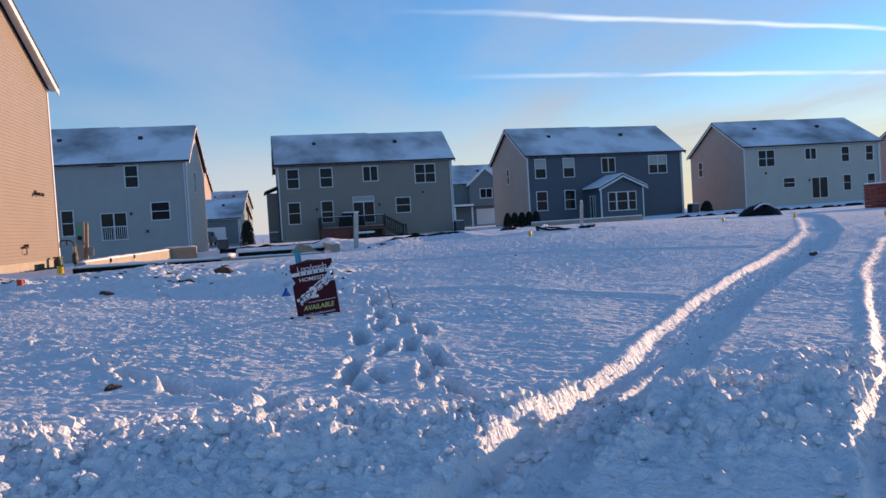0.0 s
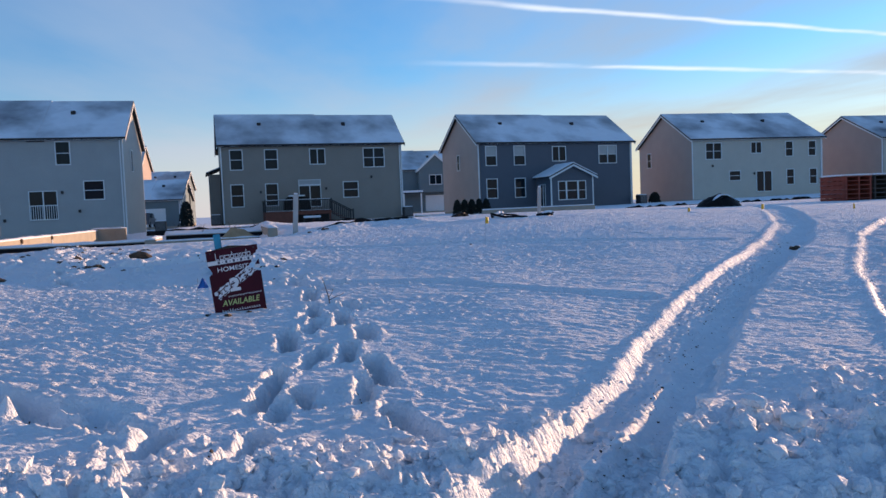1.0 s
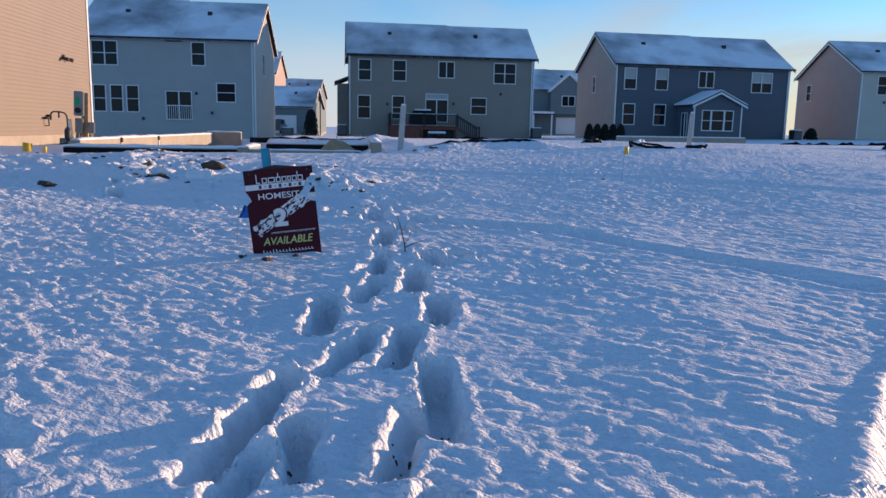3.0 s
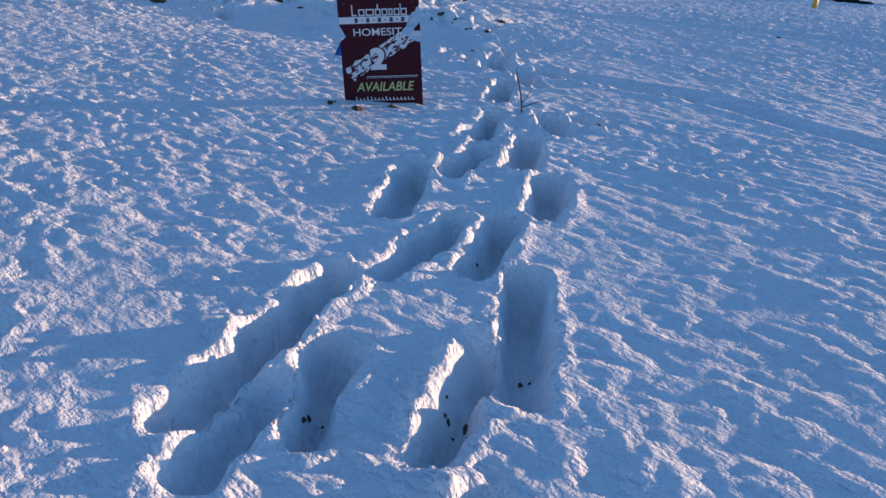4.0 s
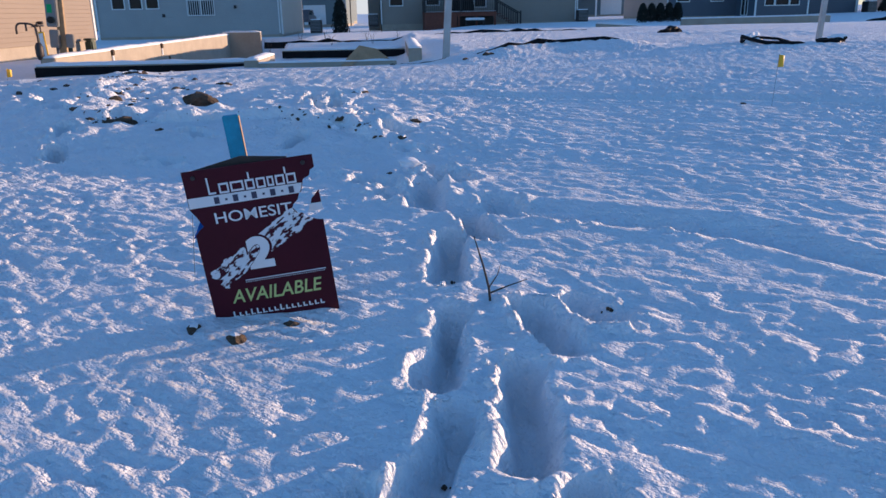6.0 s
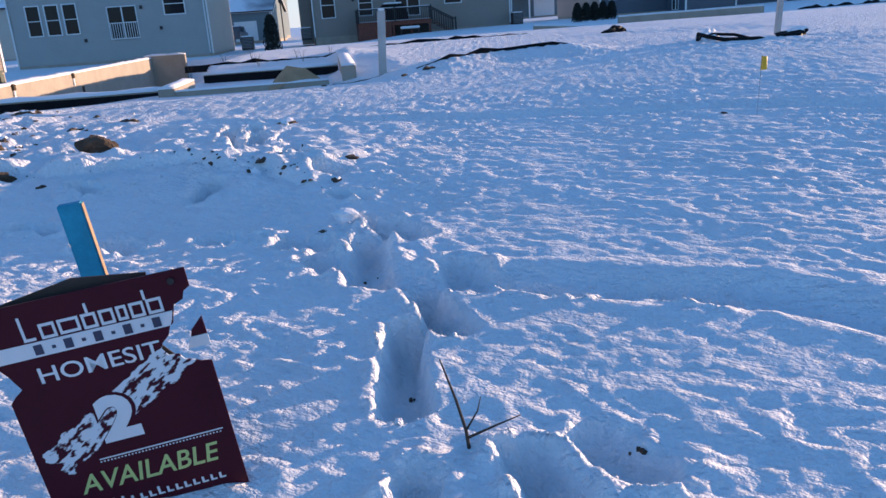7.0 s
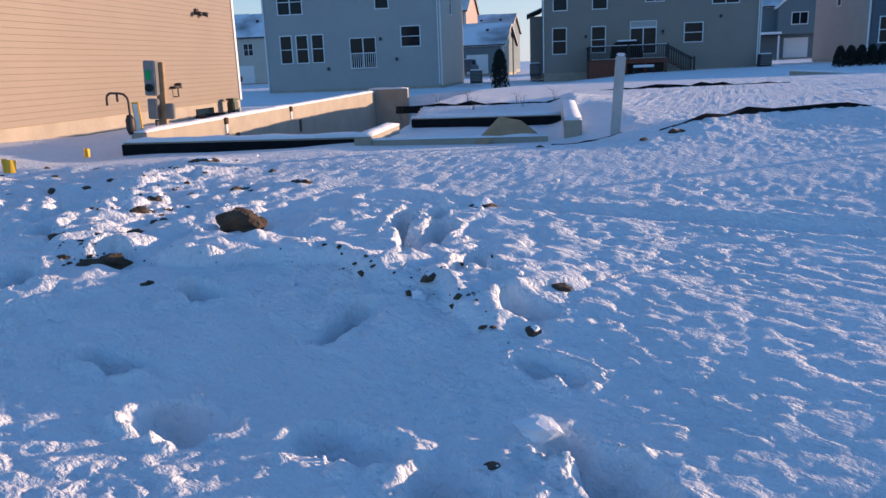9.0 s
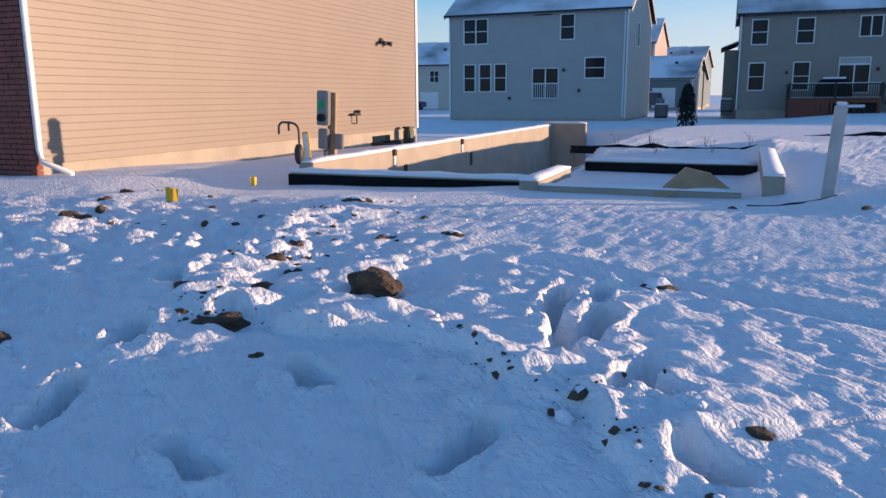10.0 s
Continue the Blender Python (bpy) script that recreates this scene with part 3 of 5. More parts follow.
def house(name, x, y, turn, w, depth, z0, eave, ridge, m_wall, m_side, label, front, doors=(), left=(), right=(), skirt=0.0):
    """A two-storey house: its rear wall stands along local x, its depth runs along local y.
    front, left, right: windows (x0, z0, x1, z1, columns, split, blind); heights above the house's foot."""
    root = thing(name, pose(x, y, z0, 0, 0, turn), label, "house")
    h = eave - z0
    rise = ridge - eave
    dr = [d[:4] for d in doors]
    foot = -1.0
    part("wall", holed_wall(w, h, [q[:4] for q in front] + dr), m_wall, root)
    back = pose(w, depth, 0, 0, 0, 180)
    part("wall", holed_wall(w, h, []), m_wall, root, m=back)
    ml, mr = pose(0, depth, 0, 0, 0, -90), pose(w, 0, 0, 0, 0, 90)
    part("wall", holed_wall(depth, h, [q[:4] for q in left], 0.19, rise), m_side, root, m=ml @ pose(0, -0.003, 0))
    part("wall", holed_wall(depth, h, [q[:4] for q in right], 0.19, rise), m_side, root, m=mr @ pose(0, -0.003, 0))
    part("foundation_wall", Shape().box(0.02, 0.02, foot, w - 0.02, depth - 0.02, 0.004), M_CONC, root)
    for spec, m in [(q, pose(0, 0, 0)) for q in front] + [(q, ml) for q in left] + [(q, mr) for q in right]:
        window(root, *spec[:4], m, *spec[4:])
    for d in doors:
        patio_door(root, *d[:4], pose(0, 0, 0), *d[4:])
    # corner boards, fascia and gutter
    for cx in (0.0, w):
        part("corner_board", Shape().box(cx - 0.05, -0.02, 0.02, cx + 0.05, 0.05, h - 0.02), M_WHITE, root)
    part("downspout", Shape().box(w - 0.20, -0.09, 0.1, w - 0.11, -0.023, h - 0.1), M_WHITE, root, bevel=0.01)
    o = 0.32
    part("fascia", Shape().box(-o, -o, h - 0.08, w + o, -o + 0.04, h + 0.10), M_WHITE, root)
    part("gutter", Shape().box(-o, -o - 0.11, h - 0.02, w + o, -o - 0.003, h + 0.09), M_SHINGLE, root, "dark metal rain gutter", bevel=0.02)
    part("soffit", Shape().box(-o, -o + 0.045, h - 0.05, w + o, -0.055, h - 0.02), M_WHITE, root)
    # roof slabs: shingle deck with a snow layer on it
    hd = depth / 2
    k = rise / hd
    low = h + 0.12 - k * o

    def slab(t0, t1, x0, x1, lift=0.0):
        return Shape().add([(a, b, c + t) for t in (t0 + lift, t1 + lift) for a, b, c in
                            ((x0, -o, low), (x1, -o, low), (x1, hd, low + k * (hd + o)), (x0, hd, low + k * (hd + o)),
                             (x0, depth + o, low), (x1, depth + o, low))],
                           [(0, 1, 2, 3), (3, 2, 5, 4), (9, 8, 7, 6), (10, 11, 8, 9), (0, 6, 7, 1), (5, 11, 10, 4), (0, 3, 9, 6), (3, 4, 10, 9), (1, 7, 8, 2), (2, 8, 11, 5)])
    roof = part("roof", slab(0.0, 0.10, -o, w + o), M_SHINGLE, root, "dark shingle roof under thin snow")
    part("snow_layer", slab(0.105, 0.19, -o + 0.03, w * 0.55), M_ROOF, roof, "thin drifted roof snow with bare patches")
    part("snow_layer", slab(0.105, 0.13, w * 0.55, w + o - 0.03), M_ROOF, roof, "thin drifted roof snow with bare patches")
    for cx in (-o, w + o - 0.05):
        part("rake_board", Shape().add([(a, b, c + t) for t in (-0.16, -0.003) for a in (cx, cx + 0.05) for b, c in ((-o, low), (hd, low + k * (hd + o)), (depth + o, low))],
             [(0, 1, 7, 6), (1, 2, 8, 7), (3, 9, 10, 4), (4, 10, 11, 5), (0, 3, 4, 1), (1, 4, 5, 2), (6, 7, 10, 9), (7, 8, 11, 10), (0, 6, 9, 3), (2, 5, 11, 8)]), M_WHITE, root)
    for q in (0.22, 0.70):
        vx, vy = w * q, hd * 0.62
        part("roof_vent", Shape().box(vx - 0.16, vy - 0.16, low + k * (vy + o) - 0.05, vx + 0.16, vy + 0.16, low + k * (vy + o) + 0.34), M_SHINGLE, root, bevel=0.03)
    return root


def ac_unit(x, y, z, turn):
    u = thing("air_conditioner", pose(x, y, z, 0, 0, turn), "dark grey outdoor air conditioner standing in snow", "air conditioner")
    part("cabinet", Shape().box(-0.4, -0.4, -0.1, 0.4, 0.4, 0.8), M_PIPE, u, bevel=0.03)
    part("snow_cap", Shape().box(-0.38, -0.38, 0.803, 0.38, 0.38, 0.88), M_CAP, u, bevel=0.03)
    for k in range(7):
        part("grille_slat", Shape().box(-0.36, -0.425, 0.08 + k * 0.1, 0.36, -0.403, 0.12 + k * 0.1), M_METAL, u)
    return u


H1 = house("house", -32.06, 57.04, 10.4, 12.75, 11.0, 0.05, 7.2, 10.5, M_LIGHT, M_LIGHT, "two-storey light grey sided house with snowy roof", 
           [(1.15, 5.25, 2.9, 6.9, 2, True), (8.25, 5.35, 9.15, 6.95, 1, True), (1.15, 1.9, 1.95, 3.75, 1, True), (2.35, 1.9, 3.15, 3.75, 1, True),
            (3.5, 1.9, 4.3, 3.75, 1, True), (10.0, 2.75, 11.3, 4.05, 1, True)],
           [(6.3, 1.4, 8.1, 3.4)], right=[(4.2, 5.0, 5.0, 6.6, 1, True)])
H2 = house("house", -13.82, 66.06, 13.6, 15.5, 8.0, 0.5, 6.97, 9.8, M_TAUPE, M_TAUPE, "two-storey taupe sided house with a rear deck",
           [(0.75, 4.5, 1.7, 6.1, 1, True), (3.6, 4.5, 4.6, 6.1, 1, True), (7.4, 4.85, 8.65, 6.1, 2, False), (12.1, 4.5, 13.9, 6.1, 2, True), (0.7, 1.4, 1.65, 3.2, 1, True),
            (3.55, 1.4, 4.5, 3.2, 1, True), (10.2, 1.9, 11.45, 3.2, 1, True)],
           [(6.35, 1.2, 8.15, 3.45, 0.42)])
H3 = house("house", 8.31, 70.59, 15.9, 16.29, 9.6, 0.67, 6.8, 9.75, M_SLATE, M_ROSE, "two-storey slate blue house with a gabled sunroom",
           [(0.75, 4.15, 1.75, 5.85, 1, True, 1), (3.6, 4.15, 4.65, 5.85, 1, True, 1), (7.6, 4.45, 8.95, 5.75, 2, False), (12.65, 4.15, 14.55, 5.8, 2, True, 1), (0.75, 1.15, 1.75, 2.85, 1, True),
            (3.6, 1.15, 4.6, 2.85, 1, True)], left=[(4.2, 4.0, 4.8, 5.4, 1, True)])
H4 = house("house", 30.38, 75.59, 8.6, 14.88, 11.2, 0.88, 6.8, 9.8, M_CREAM, M_ROSE, "two-storey cream sided house with snowy roof", 
           [(1.5, 4.0, 3.2, 5.55, 2, True), (6.6, 4.5, 7.75, 5.55, 2, False), (10.6, 4.1, 11.4, 5.55, 1, True), (13.3, 4.1, 14.1, 5.55, 1, True), (4.1, 1.8, 5.3, 2.7, 1, True),
            (10.7, 1.2, 11.5, 2.7, 1, True), (13.4, 1.2, 14.2, 2.7, 1, True)],
           [(7.2, 0.6, 8.9, 2.6)], left=[(1.9, 3.7, 2.7, 5.2, 1, True)])
H5 = house("house", 52.8, 79.5, 9.0, 14.0, 11.2, 0.8, 6.6, 9.35, M_CREAM, M_ROSE, "two-storey beige sided house beyond the others", 
           [(1.5, 4.0, 3.2, 5.55, 2, True), (6.6, 4.5, 7.75, 5.55, 2, False), (4.1, 1.8, 5.3, 2.7, 1, True)])
# out of view: added so its shadow falls on the tan house's far end
H6 = house("house", 70.2, 79.0, 9.0, 15.0, 11.2, 0.9, 6.8, 9.8, M_CREAM, M_ROSE, "unseen cream house added to shade the tan house wall",
           [(1.5, 4.0, 3.2, 5.55, 2, True), (6.6, 4.5, 7.75, 5.55, 2, False), (4.1, 1.8, 5.3, 2.7, 1, True)])


# ---- tan house beside the lot ----
def tan_house():
    w, depth, foot, sill, eave, k = 12.08, 10.0, 0.30, 0.76, 6.5, 0.43
    root = thing("house", pose(-10.62, 14.10, 0, 0, 0, 101.5), "tan vinyl-sided house with a red brick street front", "house")
    hw = w / 2
    part("wall", Shape().prism([(0.13, sill), (w, sill), (w, eave), (hw, eave + k * hw), (0.13, eave + k * 0.13)], 0.02, 0.22), M_TAN_A, root)
    part("wall", Shape().box(0.16, 0.23, foot, 0.36, depth, eave), M_MORTAR, root)
    part("wall", Shape().box(w - 0.2, 0.23, sill, w, depth, eave), M_TAN_A, root)
    part("wall", Shape().prism([(0.37, sill), (w - 0.21, sill), (w - 0.21, eave), (hw, eave + k * (hw - 0.2)), (0.37, eave)], depth - 0.2, depth), M_TAN_A, root)
    part("foundation_wall", Shape().box(0.13, 0.035, -0.6, w - 0.01, 0.3, sill - 0.004), M_CONC, root, "tan poured concrete foundation wall")
    # lap siding, one board a course, cut to the gable
    lap, z, n = 0.1016, sill, 0
    while z < eave + k * hw - 0.15:
        top = z + lap
        x0, x1 = 0.18, w - 0.10
        if top > eave:
            cut = (top - eave) / k
            x0, x1 = max(x0, cut), min(x1, w - cut)
        s = Shape()
        s.add([(x, y, q) for x in (x0, x1) for y, q in ((0.019, z), (0.008, z), (0.006, z + 0.008), (0.0105, top - 0.003), (0.019, top))],
              [(0, 1, 2, 3, 4), (9, 8, 7, 6, 5), (0, 5, 6, 1), (1, 6, 7, 2), (2, 7, 8, 3), (3, 8, 9, 4), (4, 9, 5, 0)])
        part("siding_board", s, M_TAN_A, root)
        z, n = top, n + 1
    part("corner_board", Shape().box(0.131, -0.018, sill, 0.178, 0.018, eave), M_WHITE, root, "cream corner trim")
    part("corner_board", Shape().box(w - 0.098, -0.018, sill, w + 0.01, 0.018, eave), M_WHITE, root, "white corner trim")
    # downspout at the brick corner
    part("downspout", Shape().tube([(0.09, -0.05, eave - 0.1), (0.09, -0.05, 0.95), (0.09, -0.10, 0.80), (0.12, -0.55, 0.66)], 0.036, 10), M_WHITE, root, "white metal downspout", smooth=True)
    # brick front: courses of separate bricks round the corner
    bs = Shape()
    rng = random.Random(4)
    z, row = 0.36, 0
    while z < 5.6:
        y = -0.02 if row % 2 else -0.12
        while y < 1.4:
            y1 = min(y + 0.195, 1.4)
            a, b = max(y, -0.02), y1
            if b - a > 0.04:
                t = rng.uniform(-0.003, 0.003)
                bs.box(0.05 + t, a, z, 0.158, b, z + 0.057)
            y += 0.205
        z, row = z + 0.067, row + 1
    tagged(part("brickwork", bs, M_BRICK, root, "red brick facing of the street front"), kind="stuff")
    # roof
    o, low = 0.3, eave - 0.13

    def roof_slab(t0, t1, y0, y1):
        return Shape().prism([(-o, low + t0), (hw, low + k * (hw + o) + t0), (w + o, low + t0), (w + o, low + t1), (hw, low + k * (hw + o) + t1), (-o, low + t1)], y0, y1)
    roof = part("roof", roof_slab(0.14, 0.26, -o, depth + o), M_SHINGLE, root, "dark shingle roof")
    part("snow_layer", roof_slab(0.264, 0.33, -o + 0.05, depth + o - 0.05), M_ROOF, roof)
    part("rake_board", roof_slab(-0.06, 0.136, -o, -o + 0.04), M_WHITE, root, "white rake trim")
    part("soffit", roof_slab(0.10, 0.134, -o + 0.044, -0.02), M_WHITE, root)
    # wall fittings
    lamp = part("flood_light", Shape().box(9.86, -0.05, 2.82, 10.0, -0.013, 2.96), M_PIPE, root, "dark twin wall flood light", bevel=0.01)
    for dx in (-0.06, 0.1):
        part("lamp_head", Shape().tube([(9.93 + dx, -0.04, 2.86), (9.93 + dx * 2, -0.14, 2.84), (9.93 + dx * 2.3, -0.2, 2.82)], [0.03, 0.05, 0.055], 10), M_PIPE, lamp, smooth=True)
    tap = part("pipe_stub", Shape().tube([(8.45, -0.01, 1.0), (8.45, -0.10, 1.0), (8.45, -0.10, 1.22)], 0.016, 8).tube([(8.30, -0.10, 1.20), (8.62, -0.10, 1.20)], 0.022, 8)
               .tube([(8.34, -0.01, 1.2), (8.34, -0.1, 1.2)], 0.03, 8).tube([(8.58, -0.01, 1.26), (8.58, -0.12, 1.26)], 0.035, 8), M_PIPE, root, "small pipe manifold on the wall", smooth=True)
    well = part("window_well", Shape().box(9.4, -0.26, 0.30, 9.45, 0.03, 0.52).box(10.4, -0.26, 0.30, 10.45, 0.03, 0.52).box(9.45, -0.26, 0.30, 10.4, -0.22, 0.49), M_PIPE, root, "black basement window well", bevel=0.01)
    part("pane", Shape().box(9.46, 0.01, 0.40, 10.38, 0.03, 0.66), M_GLASS, well)
    return root


tan_house()


# ---- utility stands before the tan house ----
def meter_stand():
    m = pose(-7.74, 16.48, 0.62, 0, 3, 14)
    u = thing("electric_meter", m, "grey electric meter pedestal with a green tag", "electric meter")
    part("post", Shape().box(-0.055, -0.02, -0.3, 0.055, 0.05, 1.02), M_LUMBER, u, "weathered wooden backing post", bevel=0.005)
    box = part("meter_box", Shape().box(-0.16, -0.13, 0.60, 0.0, -0.024, 1.04), M_METAL, u, bevel=0.012)
    part("tag", Shape().box(-0.13, -0.136, 0.80, -0.06, -0.1305, 0.92), M_GREEN, box, "bright green paper tag")
    part("meter_glass", Shape().tube([(-0.08, -0.13, 0.70), (-0.08, -0.18, 0.70)], 0.05, 14), M_GLASS, box, smooth=False)
    part("disconnect_box", Shape().box(-0.14, -0.12, 0.30, -0.01, -0.024, 0.56), M_METAL, u, bevel=0.01)
    part("conduit", Shape().tube([(-0.05, -0.075, 0.29), (-0.05, -0.075, -0.3)], 0.024, 8), M_METAL, u, smooth=True)
    part("side_box", Shape().box(0.065, -0.05, 0.30, 0.17, 0.02, 0.50), M_METAL, u, bevel=0.01)


def gas_riser():
    u = thing("gas_riser", pose(-7.62, 15.78, 0.60, 0, 0, 20), "dark iron gas riser with a hooked pipe", "gas riser")
    path = [(0, 0, -0.3), (0, 0, 0.58)] + [(-0.10 + 0.10 * math.cos(a), 0, 0.58 + 0.10 * math.sin(a)) for a in (0.5, 1.0, 1.57)] + [(-0.2, 0, 0.685)] + \
           [(-0.2 + 0.06 * math.cos(a), 0, 0.62 + 0.065 * math.sin(a)) for a in (1.9, 2.5, 3.1)] + [(-0.262, 0, 0.54)]
    part("pipe", Shape().tube(path, 0.014, 10), M_PIPE, u, smooth=True)
    part("outlet", Shape().tube([(-0.13, 0, 0.68), (-0.13, 0, 0.58)], 0.014, 10), M_PIPE, u, smooth=True)
    part("regulator", Shape().tube([(0.0, -0.02, 0.18), (0.0, -0.02, 0.24), (0.0, -0.02, 0.36), (0, -0.02, 0.42)], [0.03, 0.055, 0.055, 0.03], 12), M_PIPE, u, smooth=True)


def utility_marker():
    u = thing("utility_marker", pose(-7.70, 16.02, 0.60, 0, -3, 20), "yellow and white plastic utility marker stake", "marker stake")
    part("stake", Shape().box(-0.045, -0.012, -0.3, 0.045, 0.012, 0.56), M_YELLOW, u, bevel=0.006)
    part("label_strip", Shape().box(-0.028, -0.0165, 0.0, 0.028, -0.0125, 0.54), M_PRINT, u, "white label strip")


def drain_stand(x, y, z):
    u = thing("utility_pedestal", pose(x, y, z), "dark green plastic utility pedestal by the wall", "utility box")
    part("body", Shape().box(-0.11, -0.11, -0.3, 0.11, 0.11, 0.42), M_PLASTIC, u, bevel=0.03)
    part("cap", Shape().box(-0.125, -0.125, 0.424, 0.125, 0.125, 0.48), M_PLASTIC, u, bevel=0.02)


meter_stand()
gas_riser()
utility_marker()
drain_stand(-12.55, 24.85, 0.36)


# ---- open foundation ----
def fnd_piece(name, u0, v0, u1, v1, bottom, top, mat, label, cap=0.05, face=None, category="foundation"):
    """One poured wall of the foundation, with its snow cap, in the foundation's own axes."""
    root = thing(name, FND, label, category)
    part("concrete", Shape().box(u0, v0, bottom, u1, v1, top), mat, root, bevel=0.008)
    if face:
        part("damp_proofing", Shape().box(*face), M_TAR, root, "black damp-proof coating")
    if cap:
        s = Shape()
        nu, nv = max(2, int((u1 - u0) / 0.22)), max(2, int((v1 - v0) / 0.22))
        r = random.Random(int(u0 * 100 + v1 * 10))
        h = {}
        for i in range(nu + 1):
            for j in range(nv + 1):
                e = 0 if i in (0, nu) or j in (0, nv) else 1
                h[i, j] = top + 0.004 + cap * (0.45 + 0.55 * e) * r.uniform(0.7, 1.2)
        g = [(u0 + (u1 - u0) * i / nu, v0 + (v1 - v0) * j / nv, h[i, j]) for i in range(nu + 1) for j in range(nv + 1)]
        at = lambda i, j: i * (nv + 1) + j
        s.add(g, [(at(i, j), at(i + 1, j), at(i + 1, j + 1), at(i, j + 1)) for i in range(nu) for j in range(nv)])
        ring = [(i, 0) for i in range(nu)] + [(nu, j) for j in range(nv)] + [(i, nv) for i in range(nu, 0, -1)] + [(0, j) for j in range(nv, 0, -1)]
        o = len(s.v)
        s.v += [(g[at(*q)][0], g[at(*q)][1], top + 0.002) for q in ring]
        s.f += [(at(*ring[a]), o + a, o + (a + 1) % len(ring), at(*ring[(a + 1) % len(ring)])) for a in range(len(ring))]
        part("snow_cap", s, M_CAP, root, "snow lying on the wall", smooth=True)
    return root


fnd_piece("foundation_wall", 0.0, 0.215, 0.2, 12.3, -1.5, 0.80, M_CONC, "long bare concrete foundation wall with snow on top")
fnd_piece("foundation_wall", 0.0, 0.0, 3.05, 0.2, -1.5, 0.70, M_CONC, "front foundation wall coated black outside", face=(0.0, -0.03, -0.2, 3.05, -0.003, 0.685))
fnd_piece("foundation_wall", 0.0, 12.31, 1.10, 12.5, -1.5, 0.86, M_CONC, "short rear foundation wall in shade")
fnd_piece("foundation_wall", 2.96, -0.40, 3.16, 1.1, 0.3, 0.74, M_CONC, "short return foundation wall with snow on top")
fnd_piece("footing", 3.165, -0.42, 5.05, -0.30, 0.3, 0.70, M_CONC, "low tan footing edge half buried in snow", cap=0.03)
fnd_piece("foundation_wall", 3.165, 1.9, 5.2, 2.1, 0.3, 0.76, M_CONC, "inner foundation wall coated black", face=(3.17, 1.87, 0.3, 5.2, 1.897, 0.75))
fnd_piece("foundation_wall", 5.22, -0.45, 5.40, 4.9, 0.3, 0.86, M_CONC, "side foundation wall with drifted snow")
for v in (2.5, 5.4):
    bk = thing("form_bracket", FND @ pose(0.2, v, 0.72), "rusty form bracket hanging on the foundation wall", "bracket", "brackets on the wall")
    part("hook", Shape().box(-0.02, -0.05, 0.0, 0.035, 0.05, 0.10), M_DIRT, bk, bevel=0.01)
    part("tail", Shape().box(0.003, -0.035, -0.14, 0.025, 0.02, 0.0), M_CAP, bk, bevel=0.008)
# thin dark blocks on the wall face, the shade of pockets put into their colour
for v, dz in ((2.9, 0.42), (5.9, 0.40)):
    bw = thing("pocket_shade", FND @ pose(0.203, v, dz), "dark block on the concrete wall, coloured as a shaded pocket", "wall pocket", "pockets in the wall")
    part("dark_block", Shape().box(0.0, -0.06, -0.1, 0.012, 0.06, 0.14), M_DIRT, bw, bevel=0.003)
pl = thing("plywood_scrap", FND @ pose(4.62, -0.28, 0.66, 0, 0, 8), "bent tan plywood scrap leaning on the footing", "plywood")
part("sheet", Shape().add([(-0.35, -0.10, 0.0), (-0.08, -0.02, 0.25), (0.15, -0.05, 0.20), (0.55, -0.22, -0.12), (0.50, -0.26, -0.22), (0.10, -0.12, 0.02), (-0.10, -0.12, 0.06), (-0.30, -0.16, -0.06),
                           (-0.35, -0.06, 0.0), (-0.08, 0.02, 0.25), (0.15, -0.01, 0.20), (0.55, -0.18, -0.12), (0.50, -0.22, -0.22), (0.10, -0.08, 0.02), (-0.10, -0.08, 0.06), (-0.30, -0.12, -0.06)],
                          [(0, 1, 6, 7), (1, 2, 5, 6), (2, 3, 4, 5), (8, 15, 14, 9), (9, 14, 13, 10), (10, 13, 12, 11), (0, 8, 9, 1), (1, 9, 10, 2), (2, 10, 11, 3), (3, 11, 12, 4), (4, 12, 13, 5), (5, 13, 14, 6), (6, 14, 15, 7), (7, 15, 8, 0)]), M_LUMBER, pl)


# ---- posts, stakes, flags ----
def post(x, y, h, lean_x, label, r=0.045):
    z = ground_at(x, y)
    p = thing("post", pose(x, y, z, 0, lean_x, 12), label, "post", "posts along the lot")
    part("shaft", Shape().box(-r, -r, -0.3, r, r, h), M_POST, p, bevel=0.006)
    part("snow_cap", Shape().box(-r + 0.002, -r + 0.002, h + 0.001, r - 0.002, r - 0.002, h + 0.03), M_CAP, p, bevel=0.012)


post(-1.80, 15.85, 0.74, 3.5, "pale grey wooden post leaning in the snow")
post(3.0, 16.3, 0.56, 2.5, "pale grey wooden post beside black hose", 0.03)


